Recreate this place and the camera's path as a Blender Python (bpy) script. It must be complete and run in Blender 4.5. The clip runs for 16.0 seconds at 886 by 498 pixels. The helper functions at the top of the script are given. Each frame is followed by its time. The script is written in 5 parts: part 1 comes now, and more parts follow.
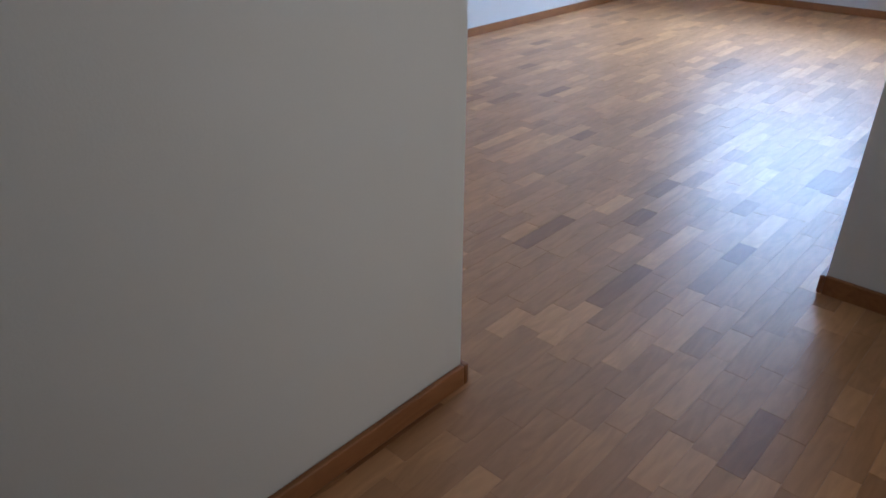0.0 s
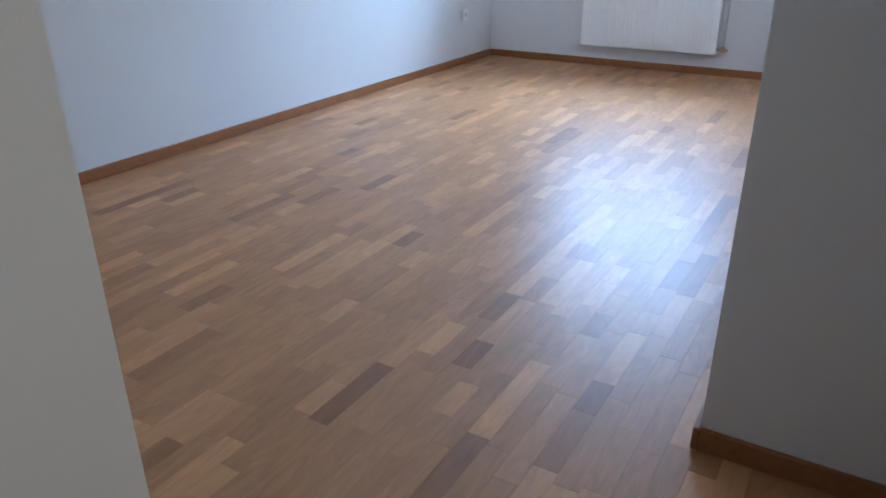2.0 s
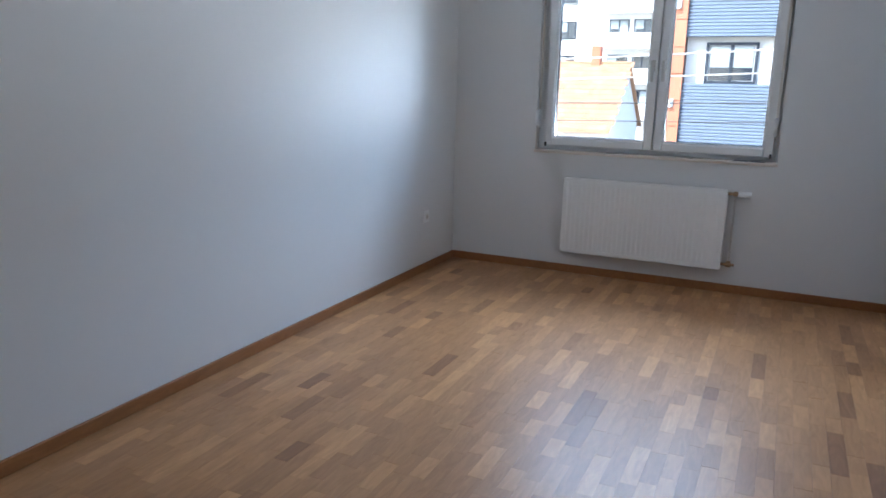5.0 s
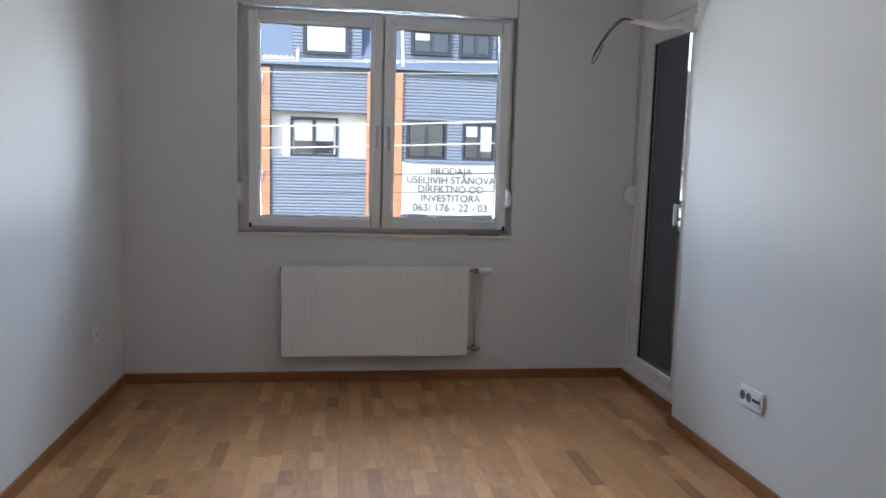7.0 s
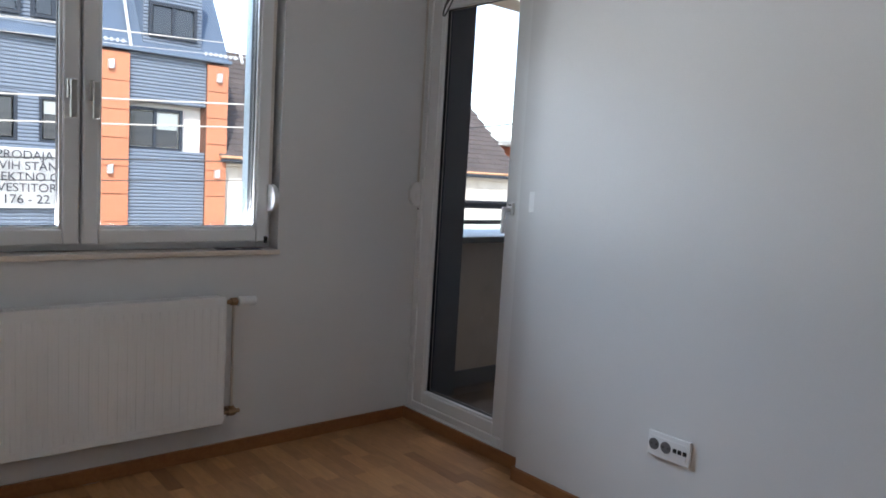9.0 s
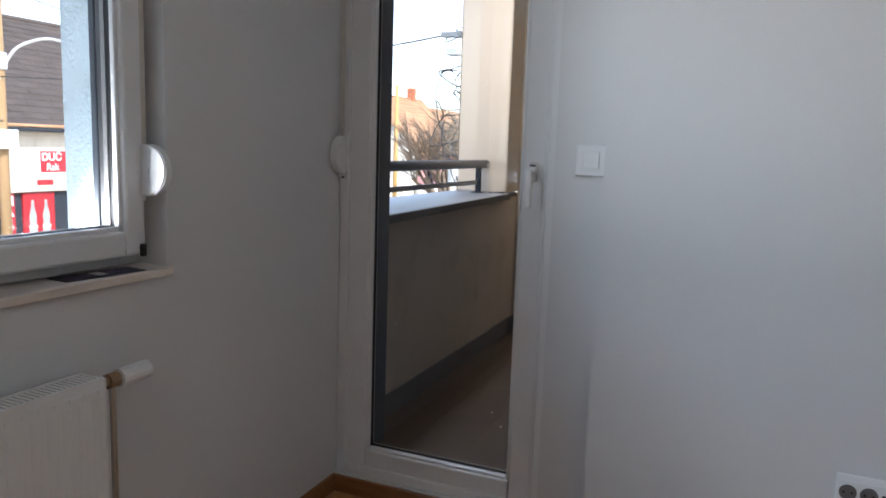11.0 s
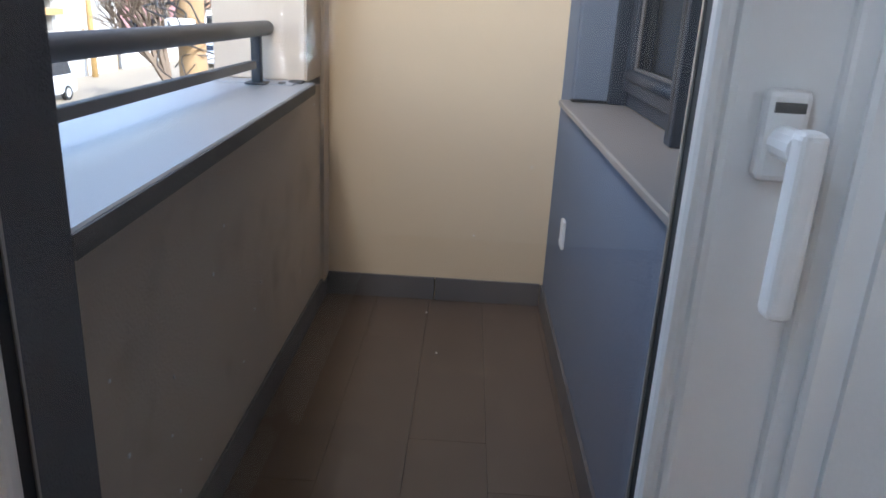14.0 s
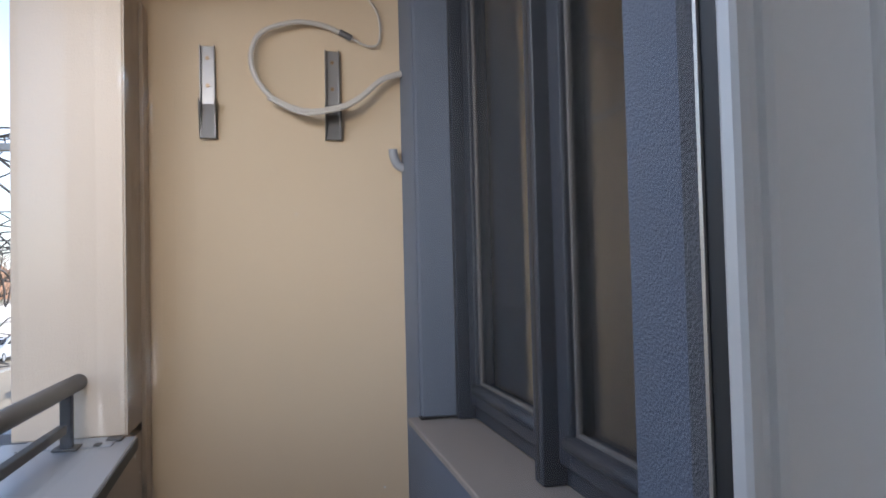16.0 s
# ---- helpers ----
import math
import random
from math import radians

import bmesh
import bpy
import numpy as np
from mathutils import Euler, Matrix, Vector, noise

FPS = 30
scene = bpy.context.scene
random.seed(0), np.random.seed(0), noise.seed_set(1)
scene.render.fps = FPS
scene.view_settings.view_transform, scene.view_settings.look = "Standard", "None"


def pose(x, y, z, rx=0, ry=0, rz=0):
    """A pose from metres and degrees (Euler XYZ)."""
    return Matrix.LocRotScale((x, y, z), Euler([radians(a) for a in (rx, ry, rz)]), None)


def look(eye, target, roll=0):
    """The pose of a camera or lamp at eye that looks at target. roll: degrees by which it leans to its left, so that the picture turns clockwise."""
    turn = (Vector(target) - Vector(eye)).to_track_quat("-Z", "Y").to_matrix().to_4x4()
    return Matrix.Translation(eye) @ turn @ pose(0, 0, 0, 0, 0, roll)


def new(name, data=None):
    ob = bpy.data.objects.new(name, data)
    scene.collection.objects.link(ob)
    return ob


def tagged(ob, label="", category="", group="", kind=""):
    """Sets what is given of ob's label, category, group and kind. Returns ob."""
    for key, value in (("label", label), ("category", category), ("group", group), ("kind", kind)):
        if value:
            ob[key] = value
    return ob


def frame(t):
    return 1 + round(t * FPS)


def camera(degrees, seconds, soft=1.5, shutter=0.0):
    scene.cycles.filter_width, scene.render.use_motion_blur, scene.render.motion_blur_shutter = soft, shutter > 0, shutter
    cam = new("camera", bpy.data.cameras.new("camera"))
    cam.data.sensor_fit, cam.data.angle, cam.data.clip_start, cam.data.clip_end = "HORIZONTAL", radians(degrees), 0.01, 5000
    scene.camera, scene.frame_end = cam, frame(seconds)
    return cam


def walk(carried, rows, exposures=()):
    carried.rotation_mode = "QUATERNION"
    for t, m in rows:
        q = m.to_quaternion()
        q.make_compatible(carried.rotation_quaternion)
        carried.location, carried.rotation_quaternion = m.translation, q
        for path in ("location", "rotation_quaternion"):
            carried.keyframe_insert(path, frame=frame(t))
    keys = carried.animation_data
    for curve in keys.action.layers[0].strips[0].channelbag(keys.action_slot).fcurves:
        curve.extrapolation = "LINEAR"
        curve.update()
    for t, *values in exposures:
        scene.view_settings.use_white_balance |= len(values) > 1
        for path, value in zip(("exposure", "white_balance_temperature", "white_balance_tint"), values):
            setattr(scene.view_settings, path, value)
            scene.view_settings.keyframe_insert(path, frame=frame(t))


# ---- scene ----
PATH = [
    (0, (3.175, -6.405, 1.078), (2.002, -5.099, 0.12), 0.4),
    (0.5, (3.255, -6.259, 1.043), (2.281, -4.746, 0.171), -0.8),
    (1, (3.226, -6.088, 1.059), (2.327, -4.518, 0.207), -1.1),
    (1.5, (3.126, -5.956, 1.068), (2.212, -4.385, 0.234), 0.0),
    (2, (2.989, -5.796, 1.071), (2.05, -4.234, 0.248), -0.3),
    (2.5, (2.864, -5.654, 1.101), (1.947, -4.074, 0.286), -0.4),
    (3, (2.733, -5.445, 1.089), (1.825, -3.852, 0.291), 0.0),
    (3.2, (2.668, -5.364, 1.068), (1.772, -3.76, 0.277), 0.5),
    (5.3, (2.042, -4.648, 1.321), (1.285, -2.839, 0.928), 0.4),
    (5.5, (1.936, -4.502, 1.336), (1.297, -2.643, 0.967), -0.3),
    (6, (1.765, -4.472, 1.217), (1.451, -2.517, 0.934), -0.3),
    (6.5, (1.456, -4.295, 1.221), (1.399, -2.311, 0.972), 0.2),
    (7, (1.164, -4.099, 1.236), (1.448, -2.133, 1.011), 1.6),
    (7.5, (0.957, -3.791, 1.224), (1.572, -1.901, 0.998), 1.7),
    (8, (0.775, -3.498, 1.219), (1.66, -1.72, 0.983), 2.0),
    (8.2, (0.721, -3.362, 1.231), (1.728, -1.65, 0.99), 2.1),
    (10.3, (0.745, -1.709, 1.127), (2.341, -0.512, 0.996), 3.6),
    (10.5, (0.774, -1.556, 1.135), (2.449, -0.474, 0.982), 3.0),
    (10.7, (0.811, -1.413, 1.143), (2.558, -0.461, 0.944), 2.3),
    (11, (0.911, -1.204, 1.134), (2.732, -0.426, 0.855), 1.9),
    (11.5, (1.159, -0.888, 1.134), (3.05, -0.38, 0.728), 1.3),
    (12, (1.451, -0.664, 1.142), (3.381, -0.369, 0.705), 2.1),
    (12.5, (1.792, -0.536, 1.133), (3.723, -0.352, 0.644), 1.9),
    (13, (2.093, -0.436, 1.128), (4.01, -0.364, 0.562), 2.2),
    (13.5, (2.294, -0.397, 1.119), (4.193, -0.342, 0.493), 2.5),
    (14, (2.449, -0.441, 1.135), (4.346, -0.398, 0.503), 3.1),
    (14.5, (2.545, -0.454, 1.174), (4.485, -0.416, 0.687), 3.2),
    (15, (2.601, -0.384, 1.23), (4.575, -0.563, 0.961), 0.8),
    (15.5, (2.613, -0.348, 1.275), (4.578, -0.713, 1.202), -1.1),
    (15.7, (2.627, -0.38, 1.275), (4.591, -0.76, 1.283), -1.2),
    (16, (2.583, -0.362, 1.316), (4.535, -0.795, 1.383), -1.4),
]
EXPOSURES = [(0.0, 2.75, 4850, 7), (1.5, 2.75, 4750, 6), (3.2, 2.6, 4700, 4), (5.3, 1.8, 5400, 8), (6.0, 1.65, 5750, 10), (8.2, 1.5, 5750, 9), (10.3, 1.3, 5950, 10), (11.5, 1.35, 5950, 10), (12.5, 1.5, 5850, 9), (14.0, 1.7, 5650, 10), (15.0, 1.45, 5700, 11), (16.0, 0.95, 5750, 13)]
cam = camera(62.8, 16.0, soft=1.7)
walk(cam, [(t, look(eye, target, roll)) for t, eye, target, roll in PATH], EXPOSURES)

# ---- world, sun, exposure ----
world = bpy.data.worlds.new("sky")
scene.world = world
world.use_nodes = True
wn = world.node_tree
wn.nodes.clear()
w_out = wn.nodes.new("ShaderNodeOutputWorld")
w_bg = wn.nodes.new("ShaderNodeBackground")
w_sky = wn.nodes.new("ShaderNodeTexSky")
w_sky.sky_type = "NISHITA"
w_sky.sun_disc = False
w_sky.dust_density = 1.5
w_sky.air_density = 1.0
w_sky.ozone_density = 1.0
w_sky.sun_elevation = radians(38)
w_sky.sun_rotation = radians(214)
w_bg.inputs["Strength"].default_value = 0.15
# bright haze over the horizon, thinning out upwards
w_co = wn.nodes.new("ShaderNodeTexCoord")
w_sep = wn.nodes.new("ShaderNodeSeparateXYZ")
wn.links.new(w_co.outputs["Generated"], w_sep.inputs[0])
w_fade = wn.nodes.new("ShaderNodeMapRange")
w_fade.interpolation_type = "SMOOTHSTEP"
w_fade.inputs["From Min"].default_value, w_fade.inputs["From Max"].default_value = 0.05, 0.55
w_fade.inputs["To Min"].default_value, w_fade.inputs["To Max"].default_value = 3.6, 0.0
wn.links.new(w_sep.outputs["Z"], w_fade.inputs["Value"])
w_haze = wn.nodes.new("ShaderNodeVectorMath")
w_haze.operation = "MULTIPLY_ADD"
w_haze.inputs[1].default_value = (1.0, 0.97, 0.92)
wn.links.new(w_fade.outputs[0], w_haze.inputs[0])
wn.links.new(w_sky.outputs[0], w_haze.inputs[2])
wn.links.new(w_haze.outputs[0], w_bg.inputs[0])
wn.links.new(w_bg.outputs[0], w_out.inputs[0])

sun_data = bpy.data.lights.new("sun", "SUN")
sun_data.energy, sun_data.angle, sun_data.color = 2.4, radians(0.5), (1.0, 0.93, 0.82)
sun = new("sun", sun_data)
# low winter sun from behind the house, over the street
sun.matrix_basis = look((-10, -15, 14.5), (0, 0, 0))
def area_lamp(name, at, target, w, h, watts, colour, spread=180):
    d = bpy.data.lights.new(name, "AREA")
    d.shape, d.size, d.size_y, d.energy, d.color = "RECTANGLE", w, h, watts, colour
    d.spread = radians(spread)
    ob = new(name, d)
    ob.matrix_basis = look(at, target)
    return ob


# area lamps stand in for sky light entering at the heads of the real openings, and for light thrown up from the sunlit
# street over the window sill
area_lamp("window_skylight", (1.38, 0.225, 2.105), (1.38, -3.6, 1.35), 1.40, 0.16, 42, (0.74, 0.86, 1.0), 115)
area_lamp("window_streetlight", (1.38, 0.225, 0.875), (1.38, -3.4, 1.75), 1.40, 0.16, 30, (0.97, 0.96, 0.95), 115)
area_lamp("balcony_skylight", (3.75, 0.20, 2.155), (4.0, -1.0, 0.9), 1.05, 0.20, 6.8, (0.82, 0.88, 1.0))
# added lamp high in the opening, brightening the end wall like warm street light
area_lamp("balcony_street_fill", (3.40, 0.06, 1.98), (5.0, -0.60, 1.35), 0.30, 0.34, 2.4, (1.0, 0.84, 0.66), 110)
# daylight of an assumed side room: an added lamp in an unseen hall doorway
area_lamp("hall_fill_lamp", (4.09, -5.22, 1.05), (2.4, -5.45, 1.0), 0.5, 1.9, 0.65, (1.0, 0.78, 0.54), 110)

# ---- tools of this scene ----
def setup_nodes(m):
    m.use_nodes = True
    nt = m.node_tree
    nt.nodes.clear()
    out = nt.nodes.new("ShaderNodeOutputMaterial")
    b = nt.nodes.new("ShaderNodeBsdfPrincipled")
    nt.links.new(b.outputs[0], out.inputs[0])
    return nt, b


def surface(name, colour, rough=0.6, var=0.06, scale=3.0, fine=60.0, bump=0.1, depth=0.004, metal=0.0, stretch=(1, 1, 1), dirt=None, dirt_amount=0.0, rand=0.0, spec=0.5):
    """A painted or raw surface: two scales of tone, fine relief, optional stains."""
    m = bpy.data.materials.new(name)
    nt, b = setup_nodes(m)
    L = nt.links.new
    co = nt.nodes.new("ShaderNodeTexCoord")
    mp = nt.nodes.new("ShaderNodeMapping")
    mp.inputs["Scale"].default_value = stretch
    L(co.outputs["Object"], mp.inputs["Vector"])
    big = nt.nodes.new("ShaderNodeTexNoise")
    big.inputs["Scale"].default_value = scale
    big.inputs["Detail"].default_value = 4
    L(mp.outputs[0], big.inputs["Vector"])
    small = nt.nodes.new("ShaderNodeTexNoise")
    small.inputs["Scale"].default_value = fine
    small.inputs["Detail"].default_value = 3
    L(mp.outputs[0], small.inputs["Vector"])
    mix = nt.nodes.new("ShaderNodeMath")
    mix.operation = "ADD"
    L(big.outputs[0], mix.inputs[0])
    L(small.outputs[0], mix.inputs[1])
    ramp = nt.nodes.new("ShaderNodeMapRange")
    ramp.inputs["From Min"].default_value = 0.6
    ramp.inputs["From Max"].default_value = 1.4
    ramp.inputs["To Min"].default_value = 1 - var
    ramp.inputs["To Max"].default_value = 1 + var
    L(mix.outputs[0], ramp.inputs["Value"])
    value = ramp.outputs[0]
    if rand:
        info = nt.nodes.new("ShaderNodeObjectInfo")
        geo = nt.nodes.new("ShaderNodeNewGeometry")
        add = nt.nodes.new("ShaderNodeMath")
        add.operation = "ADD"
        L(info.outputs["Random"], add.inputs[0])
        L(geo.outputs["Random Per Island"], add.inputs[1])
        fr = nt.nodes.new("ShaderNodeMath")
        fr.operation = "FRACT"
        L(add.outputs[0], fr.inputs[0])
        rr = nt.nodes.new("ShaderNodeMapRange")
        rr.inputs["To Min"].default_value = 1 - rand
        rr.inputs["To Max"].default_value = 1 + rand
        L(fr.outputs[0], rr.inputs["Value"])
        mul = nt.nodes.new("ShaderNodeMath")
        mul.operation = "MULTIPLY"
        L(value, mul.inputs[0])
        L(rr.outputs[0], mul.inputs[1])
        value = mul.outputs[0]
    tone = nt.nodes.new("ShaderNodeMix")
    tone.data_type = "RGBA"
    tone.blend_type = "MULTIPLY"
    tone.inputs["Factor"].default_value = 1.0
    tone.inputs["A"].default_value = (*colour, 1)
    L(value, tone.inputs["B"])
    col = tone.outputs["Result"]
    if dirt:
        dn = nt.nodes.new("ShaderNodeTexNoise")
        dn.inputs["Scale"].default_value = scale * 2.3
        dn.inputs["Detail"].default_value = 8
        dn.inputs["Roughness"].default_value = 0.65
        L(co.outputs["Object"], dn.inputs["Vector"])
        dr = nt.nodes.new("ShaderNodeMapRange")
        dr.inputs["From Min"].default_value = 0.52
        dr.inputs["From Max"].default_value = 0.72
        dr.inputs["To Max"].default_value = dirt_amount
        L(dn.outputs[0], dr.inputs["Value"])
        dm = nt.nodes.new("ShaderNodeMix")
        dm.data_type = "RGBA"
        L(dr.outputs[0], dm.inputs["Factor"])
        L(col, dm.inputs["A"])
        dm.inputs["B"].default_value = (*dirt, 1)
        col = dm.outputs["Result"]
    L(col, b.inputs["Base Color"])
    b.inputs["Roughness"].default_value = rough
    b.inputs["Metallic"].default_value = metal
    b.inputs["Specular IOR Level"].default_value = spec
    if bump:
        bp = nt.nodes.new("ShaderNodeBump")
        bp.inputs["Strength"].default_value = bump
        bp.inputs["Distance"].default_value = depth
        L(small.outputs[0], bp.inputs["Height"])
        L(bp.outputs[0], b.inputs["Normal"])
    return m


def glass_pane(name, tint=(1, 1, 1)):
    """Thin window glass: clear, with a mirror sheen that grows at a slant."""
    m = bpy.data.materials.new(name)
    m.use_nodes = True
    nt = m.node_tree
    nt.nodes.clear()
    out = nt.nodes.new("ShaderNodeOutputMaterial")
    tr = nt.nodes.new("ShaderNodeBsdfTransparent")
    tr.inputs["Color"].default_value = (*tint, 1)
    gl = nt.nodes.new("ShaderNodeBsdfGlossy")
    gl.inputs["Roughness"].default_value = 0.01
    lw = nt.nodes.new("ShaderNodeLayerWeight")
    lw.inputs["Blend"].default_value = 0.5
    pw = nt.nodes.new("ShaderNodeMath")
    pw.operation = "POWER"
    pw.inputs[1].default_value = 4.5
    nt.links.new(lw.outputs["Facing"], pw.inputs[0])
    fr = nt.nodes.new("ShaderNodeMapRange")
    fr.inputs["To Min"].default_value = 0.035
    fr.inputs["To Max"].default_value = 0.8
    nt.links.new(pw.outputs[0], fr.inputs["Value"])
    mx = nt.nodes.new("ShaderNodeMixShader")
    nt.links.new(fr.outputs[0], mx.inputs[0])
    nt.links.new(tr.outputs[0], mx.inputs[1])
    nt.links.new(gl.outputs[0], mx.inputs[2])
    nt.links.new(mx.outputs[0], out.inputs[0])
    return m


def wood(name, light, dark, rough, grain_axis, rand=1.0, coat=0.0):
    """Lacquered wood; every strip takes a tone of its own."""
    m = bpy.data.materials.new(name)
    nt, b = setup_nodes(m)
    L = nt.links.new
    co = nt.nodes.new("ShaderNodeTexCoord")
    info = nt.nodes.new("ShaderNodeObjectInfo")
    geo = nt.nodes.new("ShaderNodeNewGeometry")
    add = nt.nodes.new("ShaderNodeMath")
    add.operation = "ADD"
    L(info.outputs["Random"], add.inputs[0])
    L(geo.outputs["Random Per Island"], add.inputs[1])
    fr = nt.nodes.new("ShaderNodeMath")
    fr.operation = "FRACT"
    L(add.outputs[0], fr.inputs[0])
    shift = nt.nodes.new("ShaderNodeCombineXYZ")
    big = nt.nodes.new("ShaderNodeMath")
    big.operation = "MULTIPLY"
    big.inputs[1].default_value = 37.0
    L(fr.outputs[0], big.inputs[0])
    for i in range(3):
        L(big.outputs[0], shift.inputs[i])
    va = nt.nodes.new("ShaderNodeVectorMath")
    L(geo.outputs["Position"], va.inputs[0])
    L(shift.outputs[0], va.inputs[1])
    mp = nt.nodes.new("ShaderNodeMapping")
    mp.inputs["Scale"].default_value = [2.6 if a == grain_axis else 14.0 for a in "xyz"]
    L(va.outputs[0], mp.inputs["Vector"])
    n = nt.nodes.new("ShaderNodeTexNoise")
    n.inputs["Scale"].default_value = 2.2
    n.inputs["Detail"].default_value = 6
    n.inputs["Distortion"].default_value = 1.6
    L(mp.outputs[0], n.inputs["Vector"])
    f = nt.nodes.new("ShaderNodeTexNoise")
    f.inputs["Scale"].default_value = 14
    f.inputs["Detail"].default_value = 3
    L(mp.outputs[0], f.inputs["Vector"])
    tone = nt.nodes.new("ShaderNodeValToRGB")
    e = tone.color_ramp.elements
    e[0].position, e[0].color = 0.0, (*dark, 1)
    e[1].position, e[1].color = 1.0, (*light, 1)
    mid = tone.color_ramp.elements.new(0.09)
    mid.color = (*[d * 0.58 + l * 0.42 for d, l in zip(dark, light)], 1)
    mid2 = tone.color_ramp.elements.new(0.72)
    mid2.color = (*[d * 0.40 + l * 0.60 for d, l in zip(dark, light)], 1)
    sc = nt.nodes.new("ShaderNodeMath")
    sc.operation = "MULTIPLY"
    sc.inputs[1].default_value = rand
    L(fr.outputs[0], sc.inputs[0])
    L(sc.outputs[0], tone.inputs[0])
    gr = nt.nodes.new("ShaderNodeMapRange")
    gr.inputs["From Min"].default_value = 0.3
    gr.inputs["From Max"].default_value = 0.72
    gr.inputs["To Min"].default_value = 1.13
    gr.inputs["To Max"].default_value = 0.85
    L(n.outputs[0], gr.inputs["Value"])
    mul = nt.nodes.new("ShaderNodeMix")
    mul.data_type = "RGBA"
    mul.blend_type = "MULTIPLY"
    mul.inputs["Factor"].default_value = 1
    L(tone.outputs[0], mul.inputs["A"])
    L(gr.outputs[0], mul.inputs["B"])
    kn = nt.nodes.new("ShaderNodeTexVoronoi")
    kn.inputs["Scale"].default_value = 1.5
    km = nt.nodes.new("ShaderNodeMapping")
    km.inputs["Scale"].default_value = [0.9 if a == grain_axis else 1.0 for a in "xyz"]
    L(va.outputs[0], km.inputs["Vector"])
    L(km.outputs[0], kn.inputs["Vector"])
    kr = nt.nodes.new("ShaderNodeMapRange")
    kr.inputs["From Min"].default_value = 0.004
    kr.inputs["From Max"].default_value = 0.013
    kr.inputs["To Min"].default_value = 0.35
    kr.inputs["To Max"].default_value = 0.0
    L(kn.outputs["Distance"], kr.inputs["Value"])
    knot = nt.nodes.new("ShaderNodeMix")
    knot.data_type = "RGBA"
    L(kr.outputs[0], knot.inputs["Factor"])
    L(mul.outputs["Result"], knot.inputs["A"])
    knot.inputs["B"].default_value = (*[d * 0.25 for d in dark], 1)
    L(knot.outputs["Result"], b.inputs["Base Color"])
    rr = nt.nodes.new("ShaderNodeMapRange")
    rr.inputs["To Min"].default_value = rough - 0.05
    rr.inputs["To Max"].default_value = rough + 0.07
    L(n.outputs[0], rr.inputs["Value"])
    L(rr.outputs[0], b.inputs["Roughness"])
    b.inputs["Coat Weight"].default_value = coat
    b.inputs["Specular IOR Level"].default_value = 0.36
    b.inputs["Coat Roughness"].default_value = rough * 0.8
    bp = nt.nodes.new("ShaderNodeBump")
    bp.inputs["Strength"].default_value = 0.12
    bp.inputs["Distance"].default_value = 0.0015
    L(f.outputs[0], bp.inputs["Height"])
    L(bp.outputs[0], b.inputs["Normal"])
    return m


def mesh_of(name, bm):
    bmesh.ops.recalc_face_normals(bm, faces=bm.faces)
    me = bpy.data.meshes.new(name)
    bm.to_mesh(me)
    bm.free()
    return me


def part(name, bm, material, parent=None, label="", smooth=False):
    me = mesh_of(name, bm)
    me.materials.append(material)
    if smooth:
        for p in me.polygons:
            p.use_smooth = True
    ob = new(name, me)
    if parent is not None:
        ob.parent = parent
    if label:
        ob["label"] = label
    return ob


def thing(name, label, category, at=(0, 0, 0), group="", kind="", turn=0):
    ob = new(name)
    ob.empty_display_size = 0.05
    ob.matrix_basis = pose(*at, 0, 0, turn)
    return tagged(ob, label, category, group, kind)


def box(bm, x0, x1, y0, y1, z0, z1, bevel=0.0, segs=1):
    m = Matrix.LocRotScale(((x0 + x1) / 2, (y0 + y1) / 2, (z0 + z1) / 2), None, (abs(x1 - x0), abs(y1 - y0), abs(z1 - z0)))
    r = bmesh.ops.create_cube(bm, size=1.0, matrix=m)
    if bevel:
        es = {e for v in r["verts"] for e in v.link_edges}
        bmesh.ops.bevel(bm, geom=list(es), offset=bevel, segments=segs, affect="EDGES", profile=0.5)
    return bm


def boxes(*specs, bevel=0.0, segs=1):
    bm = bmesh.new()
    for s in specs:
        box(bm, *s, bevel=bevel, segs=segs)
    return bm


def tube(bm, pts, r, seg=10, taper=1.0, cap=True):
    """A round bar through the given points."""
    pts = [Vector(p) for p in pts]
    rings = []
    for i, p in enumerate(pts):
        d = (pts[min(i + 1, len(pts) - 1)] - pts[max(i - 1, 0)]).normalized()
        side = d.orthogonal().normalized() if i == 0 else (rings_side - d * rings_side.dot(d)).normalized()
        rings_side = side
        up = d.cross(side)
        k = r * (1 + (taper - 1) * i / max(1, len(pts) - 1))
        rings.append([bm.verts.new(p + (side * math.cos(a) + up * math.sin(a)) * k) for a in [2 * math.pi * j / seg for j in range(seg)]])
    for a, b in zip(rings, rings[1:]):
        for j in range(seg):
            bm.faces.new((a[j], a[(j + 1) % seg], b[(j + 1) % seg], b[j]))
    if cap:
        bm.faces.new(rings[0][::-1])
        bm.faces.new(rings[-1])
    return bm


def curve_pts(ctrl, n=8):
    """A smooth line through control points."""
    c = [Vector(p) for p in ctrl]
    c = [c[0] * 2 - c[1]] + c + [c[-1] * 2 - c[-2]]
    out = []
    for i in range(1, len(c) - 2):
        for k in range(n):
            t = k / n
            p0, p1, p2, p3 = c[i - 1], c[i], c[i + 1], c[i + 2]
            out.append(0.5 * ((2 * p1) + (p2 - p0) * t + (2 * p0 - 5 * p1 + 4 * p2 - p3) * t * t + (3 * p1 - p0 - 3 * p2 + p3) * t ** 3))
    out.append(c[-2])
    return out


